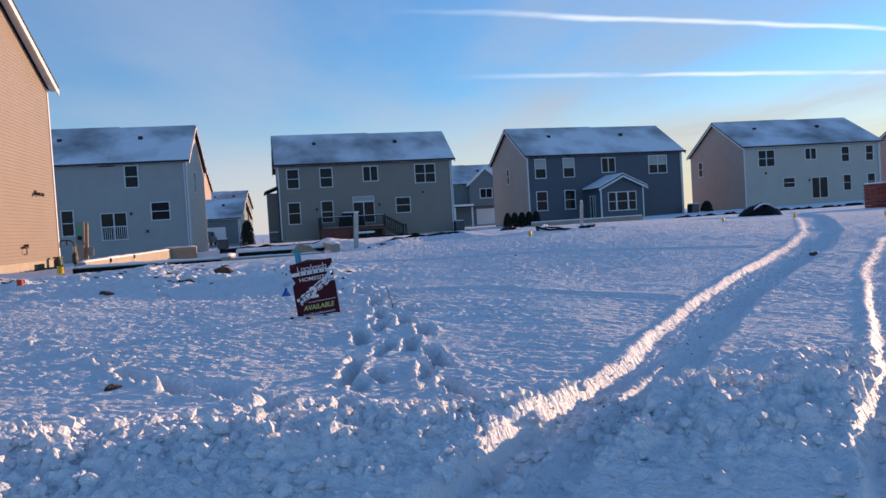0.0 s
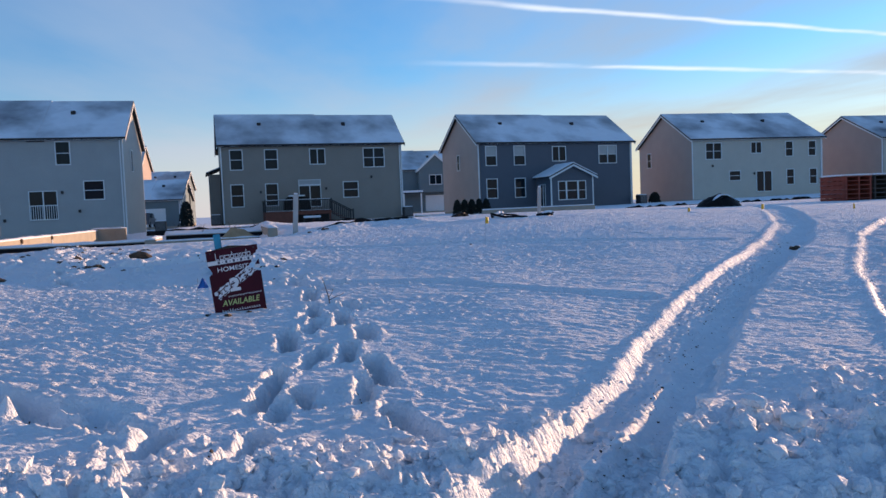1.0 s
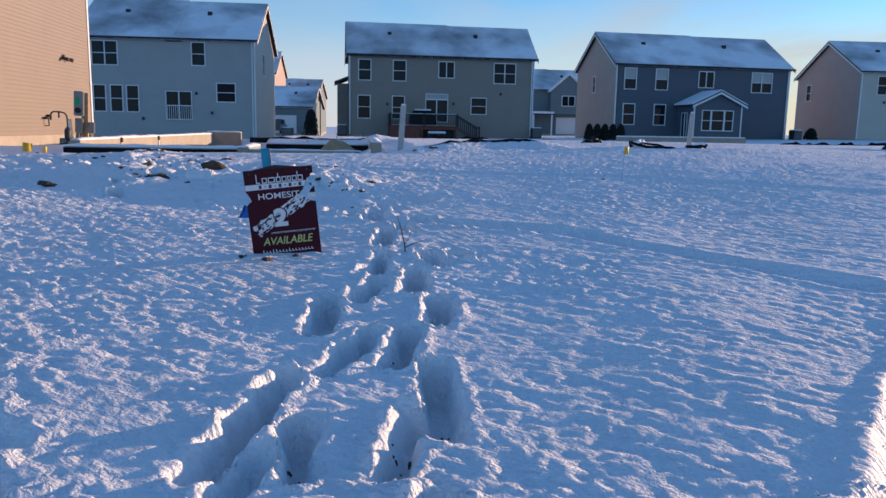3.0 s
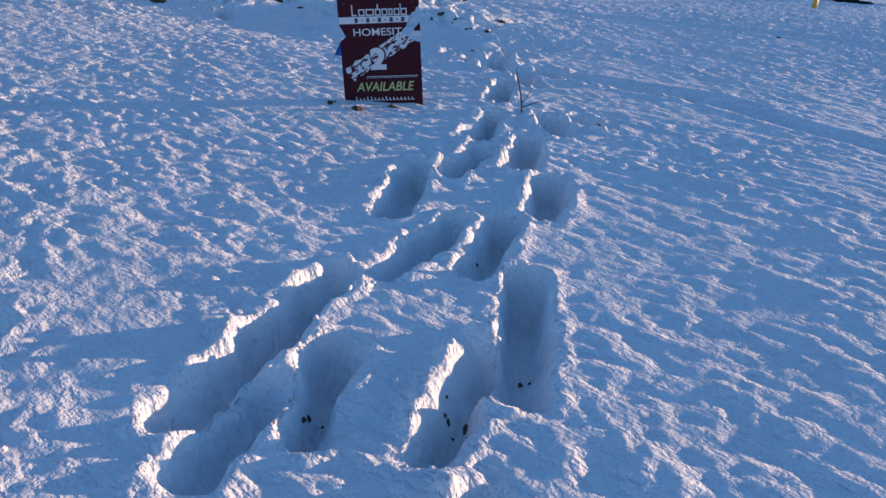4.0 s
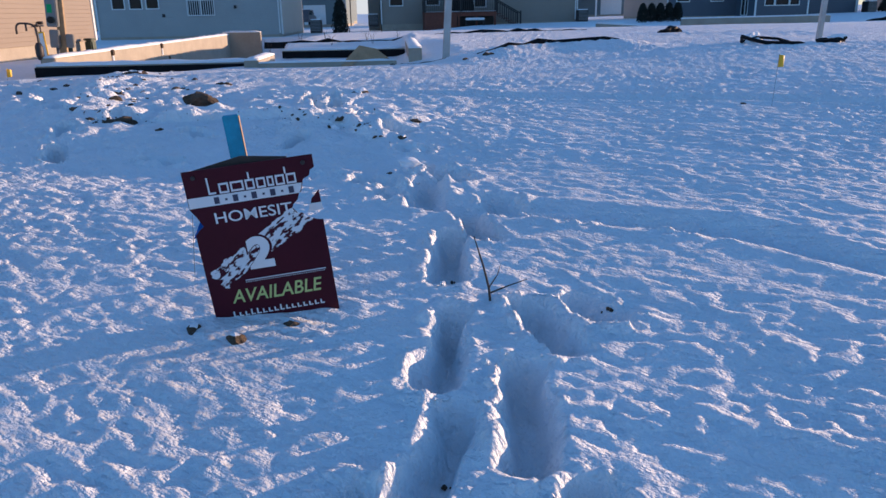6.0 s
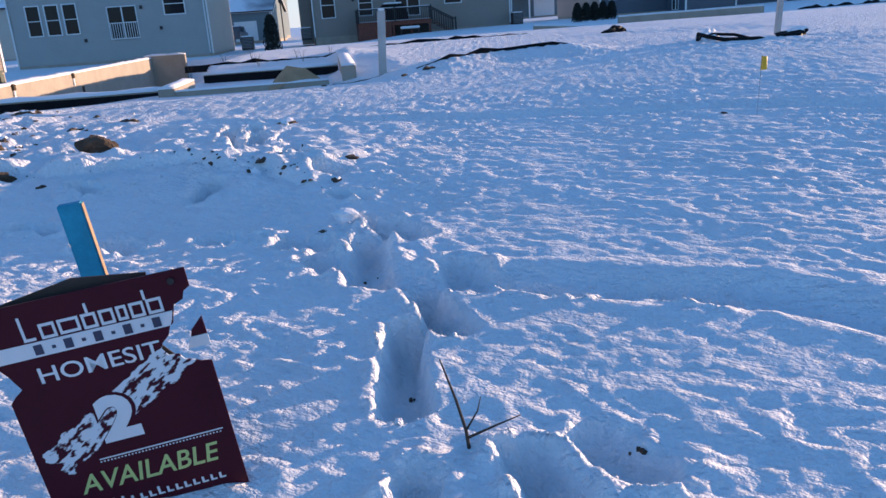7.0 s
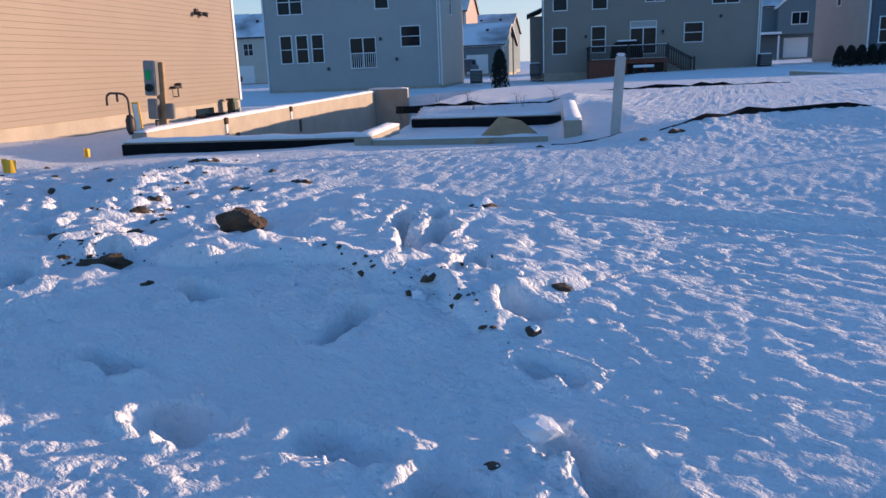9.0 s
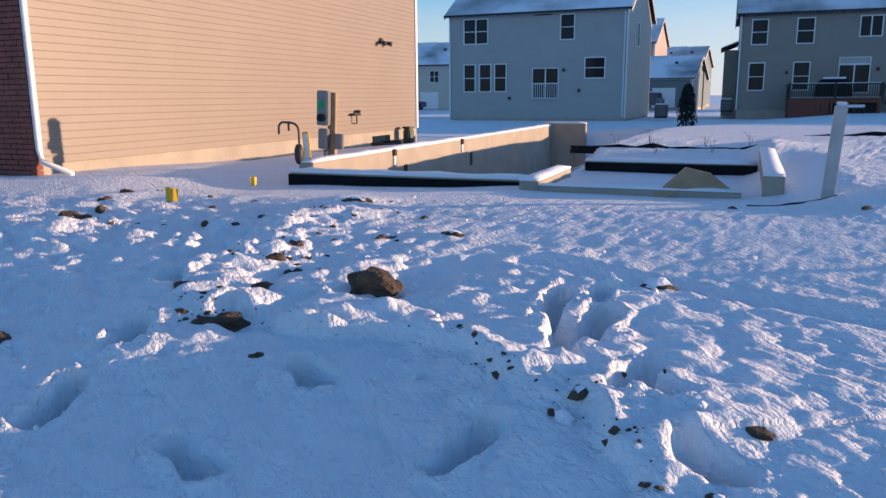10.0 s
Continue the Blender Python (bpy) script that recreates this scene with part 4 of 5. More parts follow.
def pin_flag(x, y, h, mat, label, turn=0.0, size=(0.11, 0.09), taper=0.9):
    z = ground_at(x, y)
    f = thing("pin_flag", pose(x, y, z, 0, 4, turn), label, "flag", "pin flags in the snow")
    part("wire", Shape().tube([(0, 0, -0.15), (0, 0, h)], 0.0013, 6), M_METAL, f)
    s, n = Shape(), 6
    w, q = size
    top = [(w * (i / n * (0.25 if mat is M_BLUEF else 1.0) + (0.4 if mat is M_BLUEF else 0.0)), 0.012 * math.sin(i * 1.4), h - 0.012 * i / n) for i in range(n + 1)]
    bot = [(w * (i / n * taper + (1 - taper) * 0.5), 0.014 * math.sin(i * 1.1 + 0.5), h - q + 0.01 * i / n) for i in range(n + 1)]
    k = n + 1
    vs = top + bot + [(a, b + 0.0012, c) for a, b, c in top + bot]
    s.add(vs, [(i, k + i, k + i + 1, i + 1) for i in range(n)] + [(2 * k + i, 2 * k + i + 1, 3 * k + i + 1, 3 * k + i) for i in range(n)] +
          [(i, i + 1, 2 * k + i + 1, 2 * k + i) for i in range(n)] + [(k + i, 3 * k + i, 3 * k + i + 1, k + i + 1) for i in range(n)] + [(0, 2 * k, 3 * k, k), (n, k + n, 3 * k + n, 2 * k + n)])
    part("cloth", s, mat, f)


pin_flag(-1.80, 8.30, 0.27, M_BLUEF, "bright blue pin flag beside the sale sign", 10, (0.10, 0.10), 1.0)
pin_flag(-6.66, 13.10, 0.20, M_YELLOW, "yellow pin flag near the tan house", 20, (0.12, 0.13))
pin_flag(-7.5, 14.85, 0.16, M_YELLOW, "yellow pin flag near the tan house", 60, (0.07, 0.11))
pin_flag(1.34, 11.89, 0.40, M_YELLOW, "yellow pin flag in open snow", 40, (0.08, 0.10))
pin_flag(5.38, 14.6, 0.16, M_YELLOW, "faded yellow pin flag in open snow", 40, (0.10, 0.08))
pin_flag(6.8, 14.7, 0.18, M_YELLOW, "yellow pin flag beside the wheel track", 30, (0.10, 0.10))
pin_flag(8.6, 14.75, 0.16, M_YELLOW, "yellow pin flag beside the wheel track", 50, (0.10, 0.10))
pin_flag(-6.1, 10.83, 0.24, M_REDM, "orange-red pin flag near the tan house", 20, (0.10, 0.10))


# ---- torn sale sign ----
def sign_print(name):
    """Maroon print, worn through to white in a scraped diagonal patch."""
    m = material(name, (0.055, 0.004, 0.013), 0.45, var=0.12, scale=8, spec=0.2)
    n, l = m.node_tree.nodes, m.node_tree.links
    b = n["Principled BSDF"]
    co = n.new("ShaderNodeTexCoord")
    rotn = n.new("ShaderNodeMapping")
    rotn.inputs["Location"].default_value = (0.0, 0.0, 0.0)
    rotn.inputs["Rotation"].default_value = (0, radians(31), 0)
    l.new(co.outputs["Object"], rotn.inputs["Vector"])
    sep = n.new("ShaderNodeSeparateXYZ")
    l.new(rotn.outputs[0], sep.inputs[0])

    def near(socket, mid, half, soft):
        a = n.new("ShaderNodeMath"); a.operation = "SUBTRACT"; a.inputs[1].default_value = mid
        l.new(socket, a.inputs[0])
        c = n.new("ShaderNodeMath"); c.operation = "ABSOLUTE"
        l.new(a.outputs[0], c.inputs[0])
        r = n.new("ShaderNodeMapRange"); r.inputs[1].default_value, r.inputs[2].default_value = half + soft, half - soft
        l.new(c.outputs[0], r.inputs[0])
        return r.outputs[0]
    across, along = near(sep.outputs["Z"], 0.006, 0.066, 0.03), near(sep.outputs["X"], 0.0, 0.235, 0.03)
    both = n.new("ShaderNodeMath"); both.operation = "MULTIPLY"
    l.new(across, both.inputs[0]); l.new(along, both.inputs[1])
    st = n.new("ShaderNodeMapping")
    st.inputs["Scale"].default_value = (26, 1, 60)
    l.new(rotn.outputs[0], st.inputs["Vector"])
    t = n.new("ShaderNodeTexNoise")
    t.inputs["Scale"].default_value, t.inputs["Detail"].default_value = 1.0, 6
    l.new(st.outputs[0], t.inputs["Vector"])
    s = n.new("ShaderNodeMath"); s.operation = "ADD"
    l.new(both.outputs[0], s.inputs[0]); l.new(t.outputs["Fac"], s.inputs[1])
    r = n.new("ShaderNodeMapRange"); r.inputs[1].default_value, r.inputs[2].default_value = 1.45, 1.50
    l.new(s.outputs[0], r.inputs[0])
    mix = n.new("ShaderNodeMix"); mix.data_type = "RGBA"
    mix.inputs[7].default_value = (0.74, 0.74, 0.76, 1)
    l.new(b.inputs["Base Color"].links[0].from_socket, mix.inputs[6])
    l.new(r.outputs[0], mix.inputs[0]); l.new(mix.outputs[2], b.inputs["Base Color"])
    return m


def lettering(text, width, height, mat, parent, x, z, y=-0.0072, shear=0.0, bold=0.0, name="lettering", label=""):
    """Flat letters fitted to a box whose middle is at x, z."""
    cu = bpy.data.curves.new(name, "FONT")
    cu.body, cu.align_x, cu.shear, cu.extrude, cu.offset, cu.resolution_u = text, "LEFT", shear, 0.0, bold, 4
    tmp = new(name, cu)
    bpy.context.view_layer.update()
    me = bpy.data.meshes.new_from_object(tmp.evaluated_get(bpy.context.evaluated_depsgraph_get()))
    bpy.data.objects.remove(tmp)
    co = np.empty(len(me.vertices) * 3)
    me.vertices.foreach_get("co", co)
    co = co.reshape(-1, 3)
    lo, hi = co.min(0), co.max(0)
    co[:, 0] = (co[:, 0] - (lo[0] + hi[0]) / 2) * width / (hi[0] - lo[0])
    co[:, 1] = (co[:, 1] - (lo[1] + hi[1]) / 2) * height / (hi[1] - lo[1])
    me.vertices.foreach_set("co", co.ravel())
    me.materials.clear()
    return part(name, me, mat, parent, label, pose(x, y, z, 90, 0, 0))


def sale_sign():
    W, H = 0.445, 0.61
    # foot of the sign's middle, turned to the street, leaning to its left
    root = thing("sale_sign", pose(-1.367, 8.00, 0.543, 3, -6.0, 16), "torn maroon and white homesite sale sign in snow", "sign")
    U = lambda u: (u - 0.5) * W
    V = lambda v: (0.5 - v) * H
    edge = [(0, 0), (1, 0), (1.0, 0.075), (0.965, 0.09), (0.95, 0.12), (0.90, 0.135), (0.885, 0.17), (0.87, 0.205), (0.85, 0.215), (0.83, 0.25), (0.79, 0.275), (0.775, 0.30), (0.80, 0.33),
            (0.85, 0.335), (0.87, 0.36), (0.915, 0.372), (0.95, 0.385), (1.0, 0.392), (1, 1), (0, 1), (0, 0.375), (0.03, 0.352), (0.075, 0.328), (0.04, 0.27), (0.0, 0.22)]
    part("front_panel", Shape().prism([(U(u), V(v)) for u, v in edge], -0.004, 0.0), sign_print("maroon_sign_print"), root, "maroon corrugated panel with torn edges and a scraped white patch")
    part("back_panel", Shape().prism([(U(0.0), V(0.02)), (U(0.45), V(-0.035)), (U(0.80), V(0.005)), (U(0.76), V(0.30)), (U(0.90), V(0.45)), (U(0.95), V(0.99)), (U(0.05), V(0.99)), (U(0.09), V(0.3))], 0.03, 0.034),
         M_BACK, root, "dark rear panel of the sign")
    part("torn_scrap", Shape().prism([(U(0.93), V(0.275)), (U(1.0), V(0.225)), (U(1.005), V(0.345)), (U(0.90), V(0.345))], 0.03, 0.034), M_MAROON, root, "maroon scrap hanging at the tear")
    part("torn_scrap", Shape().prism([(U(0.915), V(0.30)), (U(1.006), V(0.30)), (U(1.006), V(0.346)), (U(0.89), V(0.346))], 0.026, 0.029), M_PRINT, root, "white edge of the torn scrap")
    part("stripe", Shape().prism([(U(0.004), V(0.155)), (U(0.885), V(0.155)), (U(0.87), V(0.19)), (U(0.855), V(0.212)), (U(0.004), V(0.215))], -0.0056, -0.0042), M_PRINT, root, "white stripe across the sign")
    # brand lines as plain bars
    x, q = 0.17, 0.013
    for bw, v0, v1 in ((0.07, 0.05, 0.148), (0.075, 0.09, 0.15), (0.10, 0.09, 0.148), (0.07, 0.09, 0.15), (0.07, 0.09, 0.15), (0.05, 0.09, 0.148), (0.07, 0.09, 0.15), (0.075, 0.09, 0.15)):
        s = Shape().box(U(x), -0.0056, V(v1), U(x + q), -0.0042, V(v0)).box(U(x + q), -0.0056, V(v1), U(x + bw - q), -0.0042, V(v1 - 0.011))
        if v0 > 0.06:
            s.box(U(x + bw - q), -0.0056, V(v1), U(x + bw), -0.0042, V(v0)).box(U(x + q), -0.0056, V(v0 + 0.011), U(x + bw - q), -0.0042, V(v0))
        part("brand_bar", s, M_PRINT, root)
        x += bw + 0.014
    for u in (0.485, 0.765):
        part("brand_bar", Shape().box(U(u), -0.0056, V(0.089), U(u + q), -0.0042, V(0.05)), M_PRINT, root)
    for i in range(9):
        u = 0.20 + i * 0.072
        if i % 2:
            part("brand_dot", Shape().box(U(u + 0.012), -0.0072, V(0.192), U(u + 0.03), -0.0058, V(0.18)), M_NAVY, root)
        else:
            part("brand_bar", Shape().box(U(u), -0.0072, V(0.205), U(u + 0.04), -0.0058, V(0.166)), M_NAVY, root)
    lettering("HOMESIT", 0.60 * W, 0.066 * H, M_PRINT, root, U(0.475), V(0.290), y=-0.0052, bold=0.008, label="white capital letters")
    lettering("2", 0.235 * W, 0.225 * H, M_MAROON, root, U(0.465), V(0.532), y=-0.0047, bold=0.07, name="numeral_outline")
    lettering("2", 0.20 * W, 0.20 * H, M_PRINT, root, U(0.46), V(0.53), y=-0.0056, bold=0.05, label="large white numeral")
    part("rule", Shape().box(U(0.30), -0.0056, V(0.694), U(0.95), -0.0042, V(0.689)), M_PRINT, root)
    for i in range(36):
        part("rule_dot", Shape().box(U(0.30 + i * 0.018), -0.0056, V(0.706), U(0.308 + i * 0.018), -0.0042, V(0.701)), M_PRINT, root)
    lettering("AVAILABLE", 0.74 * W, 0.085 * H, M_LIME, root, U(0.53), V(0.785), y=-0.0052, shear=0.22, bold=0.012, label="yellow-green slanted capitals")
    for i in range(16):
        u = 0.145 + i * 0.0475
        part("brand_bar", Shape().box(U(u), -0.0056, V(0.915), U(u + 0.013), -0.0042, V(0.878 if i in (0, 3, 8, 4) else 0.888)), M_PRINT, root)
        part("brand_bar", Shape().box(U(u + 0.013), -0.0056, V(0.915), U(u + 0.034), -0.0042, V(0.908)), M_PRINT, root)
    for u in (0.08, 0.92):
        part("screw", Shape().tube([(U(u), -0.010, V(0.04)), (U(u), -0.0042, V(0.04))], 0.008, 8), M_PIPE, root)


sale_sign()
lath = thing("survey_stake", pose(-1.55, 8.41, 0.3, 4, -5.5, 14), "blue painted wooden survey stake behind the sign", "stake")
part("shaft", Shape().box(-0.031, -0.012, -0.3, 0.031, 0.012, 0.665), M_BLUEP, lath, bevel=0.003)
part("pale_edge", Shape().box(0.0315, -0.011, -0.3, 0.033, 0.011, 0.66), M_LUMBER, lath, "bare sawn edge of the stake")


# ---- stones, clods, twigs ----
def clod(name, x, y, size, mat, label, seed, snow=True, sink=0.3, category="clod", flat=0.7, group=""):
    root = thing(name, pose(x, y, ground_at(x, y) + size * (0.30 - sink) * flat, 0, 0, seed * 47 % 360), label, category, group)
    bm = bmesh.new()
    bmesh.ops.create_icosphere(bm, subdivisions=3 if size > 0.08 else 2, radius=size)
    off = Vector((seed * 3.7, seed * 1.9, seed * 5.3))
    for v in bm.verts:
        q = v.co / size
        r = 0.72 + 0.42 * noise.noise(q * 1.1 + off) + 0.20 * noise.noise(q * 3.1 + off) + 0.08 * noise.noise(q * 8 + off)
        v.co = Vector((v.co.x * 1.25, v.co.y * 0.85, v.co.z * flat)) * r
    me = bpy.data.meshes.new("lump")
    bm.to_mesh(me)
    if snow:
        top = bpy.data.meshes.new("snow_cap")
        bmesh.ops.delete(bm, geom=[v for v in bm.verts if v.normal.z < 0.55 + 0.3 * noise.noise(v.co / size * 2.5 + off)], context="VERTS")
        for v in bm.verts:
            v.co += v.normal * size * 0.03
        bm.to_mesh(top)
        if len(top.polygons):
            part("snow_cap", top, M_CAP, root, "thin snow on top")
    bm.free()
    part("lump", me, mat, root)
    return root


ROCKS = [(-3.84, 11.28, 0.13, False), (-4.05, 11.72, 0.11, False), (-4.28, 11.42, 0.085, False), (-5.1, 13.85, 0.12, True), (-5.15, 13.48, 0.07, False),
         (-7.2, 12.57, 0.19, False), (-7.32, 12.9, 0.09, False), (-3.8, 13.28, 0.085, True), (-2.18, 12.72, 0.12, True), (-1.45, 10.98, 0.055, True), (-1.36, 10.1, 0.03, False),
         (-1.42, 11.35, 0.05, False), (-2.0, 11.3, 0.05, True), (-4.6, 12.6, 0.09, True), (-4.75, 10.67, 0.12, False), (-4.4, 12.2, 0.07, False), (-4.2, 13.0, 0.06, False), (-7.7, 13.2, 0.09, False),
         (-8.1, 13.7, 0.10, False), (-6.3, 13.3, 0.06, False), (-6.2, 13.7, 0.07, False), (-5.9, 12.9, 0.06, False), (-5.6, 13.1, 0.05, False), (-3.4, 11.1, 0.04, False), (-1.60, 7.86, 0.04, True), (-1.42, 7.80, 0.05, True),
         (-1.27, 7.93, 0.035, False), (-2.42, 5.42, 0.07, False), (5.1, 10.4, 0.13, True), (1.15, 12.0, 0.03, False), (-1.2, 15.4, 0.08, True), (-1.45, 15.1, 0.05, False), (-2.35, 15.0, 0.06, False)]
rock_rng = random.Random(8)
for k in range(26):
    t = rock_rng.random()
    ROCKS.append((-4.2 - 0.9 * max(0, t - 0.5) * 2 + rock_rng.gauss(0, 0.22), 11.1 + 2.9 * t + rock_rng.gauss(0, 0.1), 0.02 + 0.045 * rock_rng.random() ** 2, rock_rng.random() < 0.4))
for k in range(16):
    ROCKS.append((rock_rng.gauss(-6.6, 0.8), rock_rng.gauss(13.1, 0.5), 0.02 + 0.035 * rock_rng.random() ** 2, rock_rng.random() < 0.4))
for i, (rx, ry, rs, sn) in enumerate(ROCKS):
    clod("clod", rx, ry, rs, M_DIRT, "brown frozen soil clod dusted with snow" if sn else "bare brown frozen soil clod in snow", i + 1, sn, 0.42, "clod", 0.6, "clods in the snow")

rng = random.Random(11)
s = Shape()
for k in range(260):
    px_, py_, hd_, ln_, dp_ = rng.choice(PRINTS)
    a, r = rng.uniform(0, 6.28), rng.uniform(0.0, 0.07)
    cx, cy = px_ + r * math.cos(a), py_ + r * math.sin(a)
    if rng.random() < 0.6:
        continue
    q = rng.uniform(0.004, 0.011)
    cz = ground_at(cx, cy)
    m = pose(cx, cy, cz + q * 0.3, rng.uniform(0, 90), rng.uniform(0, 90), rng.uniform(0, 90))
    s.box(-q, -q * 0.7, -q * 0.5, q, q * 0.7, q * 0.5, m)
for k in range(240):
    i = rng.randint(2, 9)
    (x0, y0), (x1, y1) = TRACK_L[i], TRACK_L[i + 1]
    t = rng.random()
    cx, cy = x0 + (x1 - x0) * t + rng.gauss(0, 0.10), y0 + (y1 - y0) * t + rng.gauss(0, 0.06)
    q = 0.002 + 0.005 * rng.random() ** 3
    m = pose(cx, cy, ground_at(cx, cy) + q * 0.2, rng.uniform(0, 40), rng.uniform(0, 40), rng.uniform(0, 90))
    s.box(-q * 1.4, -q, -q * 0.4, q * 1.2, q, q * 0.4, m)
for k in range(130):
    pts = SCARP if k % 2 else [(-3.95, 11.1), (-4.5, 11.85), (-4.66, 12.36), (-4.94, 13.02), (-5.31, 13.95)]
    i = rng.randrange(len(pts) - 1)
    t = rng.random()
    cx, cy = [pts[i][q] + (pts[i + 1][q] - pts[i][q]) * t + rng.gauss(0, 0.05 if k % 2 else 0.13) for q in (0, 1)]
    q = 0.003 + 0.011 * rng.random() ** 3
    m = pose(cx, cy, ground_at(cx, cy) + q * 0.1, rng.uniform(-40, 40), rng.uniform(-40, 40), rng.uniform(0, 180))
    s.prism([(-q * 1.5, -q * 0.3), (-q * 0.4, -q * 0.6), (q * 1.3, -q * 0.2), (q * 0.8, q * 0.5), (-q * 0.7, q * 0.6)], -q, q, m)
tagged(part("soil_crumbs", s, M_DIRT), "dark soil crumbs in the boot prints and wheel track", "soil", kind="stuff")

clod("soil_boulder", -3.47, 12.0, 0.15, M_DIRT, "large brown frozen soil clod on the snow", 8, False, -0.2, "clod", 0.72)
clod("snow_lump", -1.27, 10.30, 0.075, M_CAP, "white lump of broken snow beside boot prints", 73, False, 0.0, "snow lump", 0.7)
clod("snow_lump", -2.02, 11.2, 0.05, M_CAP, "white lump of broken snow beside boot prints", 72, False, 0.0, "snow lump", 0.7)
twig = thing("twig", pose(-0.57, 8.2, ground_at(-0.57, 8.2)), "bare dry twig standing in the snow", "twig")
part("stem", Shape().tube([(0, 0, -0.08), (-0.012, 0.0, 0.05), (-0.035, 0.02, 0.13), (-0.07, 0.03, 0.24)], [0.006, 0.005, 0.004, 0.002], 6), M_TWIG, twig, smooth=True)
part("branch", Shape().tube([(-0.005, 0, 0.03), (0.06, 0.0, 0.06), (0.13, 0.01, 0.085)], [0.004, 0.003, 0.0015], 6), M_TWIG, twig, smooth=True)
part("branch", Shape().tube([(-0.012, 0, 0.05), (0.02, 0.01, 0.10), (0.03, 0.012, 0.14)], [0.003, 0.002, 0.001], 6), M_TWIG, twig, smooth=True)
for k in range(7):
    gx, gy = -5.4 + k * 0.35 + rng.uniform(-0.1, 0.1), 19.6 + rng.uniform(-0.8, 0.8)
    w = thing("dry_weed", pose(gx, gy, ground_at(gx, gy)), "dry brown weed stalks poking out of snow", "weed", "weeds behind the foundation")
    sh = Shape()
    for q in range(5):
        a = rng.uniform(0, 6.28)
        sh.tube([(0, 0, -0.05), (0.04 * math.cos(a), 0.04 * math.sin(a), 0.14), (0.11 * math.cos(a), 0.11 * math.sin(a), rng.uniform(0.14, 0.22))], [0.002, 0.0015, 0.0008], 5)
    part("stalks", sh, M_TWIG, w)


# ---- black edging, hose, tarp, pallets ----
def fabric_edge(points, h, label):
    """Low black silt fabric, its top edge ragged, with snow behind."""
    root = thing("silt_fence", pose(0, 0, 0), label, "silt fence", "silt fences")
    s = Shape()
    pts = []
    for (x0, y0), (x1, y1) in zip(points, points[1:]):
        n = max(2, int(math.hypot(x1 - x0, y1 - y0) / 0.22))
        pts += [(x0 + (x1 - x0) * i / n, y0 + (y1 - y0) * i / n) for i in range(n)]
    pts.append(points[-1])
    r = random.Random(len(pts))
    rows = []
    for i, (x, y) in enumerate(pts):
        g = ground_at(x, y)
        t = h * (0.15 + 1.2 * r.random() ** 1.5) * min(1, (i + 1) / 3, (len(pts) - i) / 3)
        rows.append([(x, y - 0.03, g - 0.1), (x, y - 0.02 + 0.02 * r.random(), g + t), (x, y + 0.02 + 0.02 * r.random(), g + t + 0.002), (x, y + 0.04, g - 0.1)])
    s.add([p for q in rows for p in q], [(4 * i + k, 4 * i + k + 1, 4 * i + k + 5, 4 * i + k + 4) for i in range(len(pts) - 1) for k in range(3)])
    part("fabric", s, M_TARP, root, smooth=True)


fabric_edge(MOUND, 0.045, "ragged black fabric edge along a snow mound")
fabric_edge([(-5.7, 19.5), (-3.2, 20.1)], 0.06, "low black fabric strip across the snow")
fabric_edge([(-3.2, 24.0), (0.4, 25.6)], 0.06, "low black fabric strip across the snow")
fabric_edge([(-2.3, 15.25), (-2.1, 15.4), (-1.95, 15.62), (-1.72, 15.78)], 0.02, "torn black fabric at the foot of the post")
fabric_edge([(12.5, 41.0), (20, 43.0), (30, 44.0), (42, 46.0)], 0.12, "long low black fabric fence before the cream house")
clod("rubble_heap", 3.08, 15.98, 0.17, M_TARP, "black plastic heap with snow beside a post", 61, True, 0.2, "heap", 0.6)
clod("rubble_heap", 1.98, 22.3, 0.26, M_TARP, "black plastic heap in open snow", 62, False, 0.2, "heap", 0.5)
hose = thing("drain_hose", pose(2.35, 15.99, ground_at(2.35, 15.99) - 0.03), "black corrugated drain hose looping out of snow", "hose")
part("pipe", Shape().tube([(-0.30, 0.30, 0.05), (-0.34, 0.12, 0.12), (-0.26, -0.02, 0.09), (-0.10, -0.10, 0.05), (0.10, -0.14, 0.045), (0.30, -0.12, 0.04), (0.45, -0.05, 0.0)], 0.024, 10), M_TARP, hose, smooth=True)
part("end_piece", Shape().tube([(-0.30, 0.30, 0.05), (-0.10, 0.36, 0.10), (0.15, 0.34, 0.08), (0.35, 0.28, 0.02)], 0.018, 8), M_TARP, hose, smooth=True)
clod("snow_lump", 2.2, 16.45, 0.20, M_CAP, "rounded snow mound behind the black hose", 74, False, 0.1, "snow lump", 0.6)

tarp = thing("tarp_pile", pose(8.8, 21.0, ground_at(8.8, 21.0)), "black tarp over a heap, half covered with snow", "tarp")
bm = bmesh.new()
bmesh.ops.create_grid(bm, x_segments=26, y_segments=18, size=0.5)
for v in bm.verts:
    x, y = v.co.x * 2, v.co.y * 2
    e = max(0.0, 1 - (x * x + y * y))
    v.co = Vector((x * 0.62, y * 0.5, 0.36 * e ** 0.7 * (1 + 0.35 * noise.noise(Vector((x * 2.2, y * 2.2, 3)))) + 0.05 * noise.noise(Vector((x * 6, y * 6, 1))) - 0.06))
me = bpy.data.meshes.new("sheet")
bm.to_mesh(me)
bm.free()
me.shade_smooth()
part("sheet", me, M_TARP, tarp)
part("snow_patch", Shape().prism([(-0.30, 0.16), (-0.05, 0.335), (0.12, 0.33), (0.42, 0.12), (0.10, 0.30), (-0.06, 0.30)], -0.3, -0.1), M_CAP, tarp, "snow caught on the tarp", bevel=0.01)


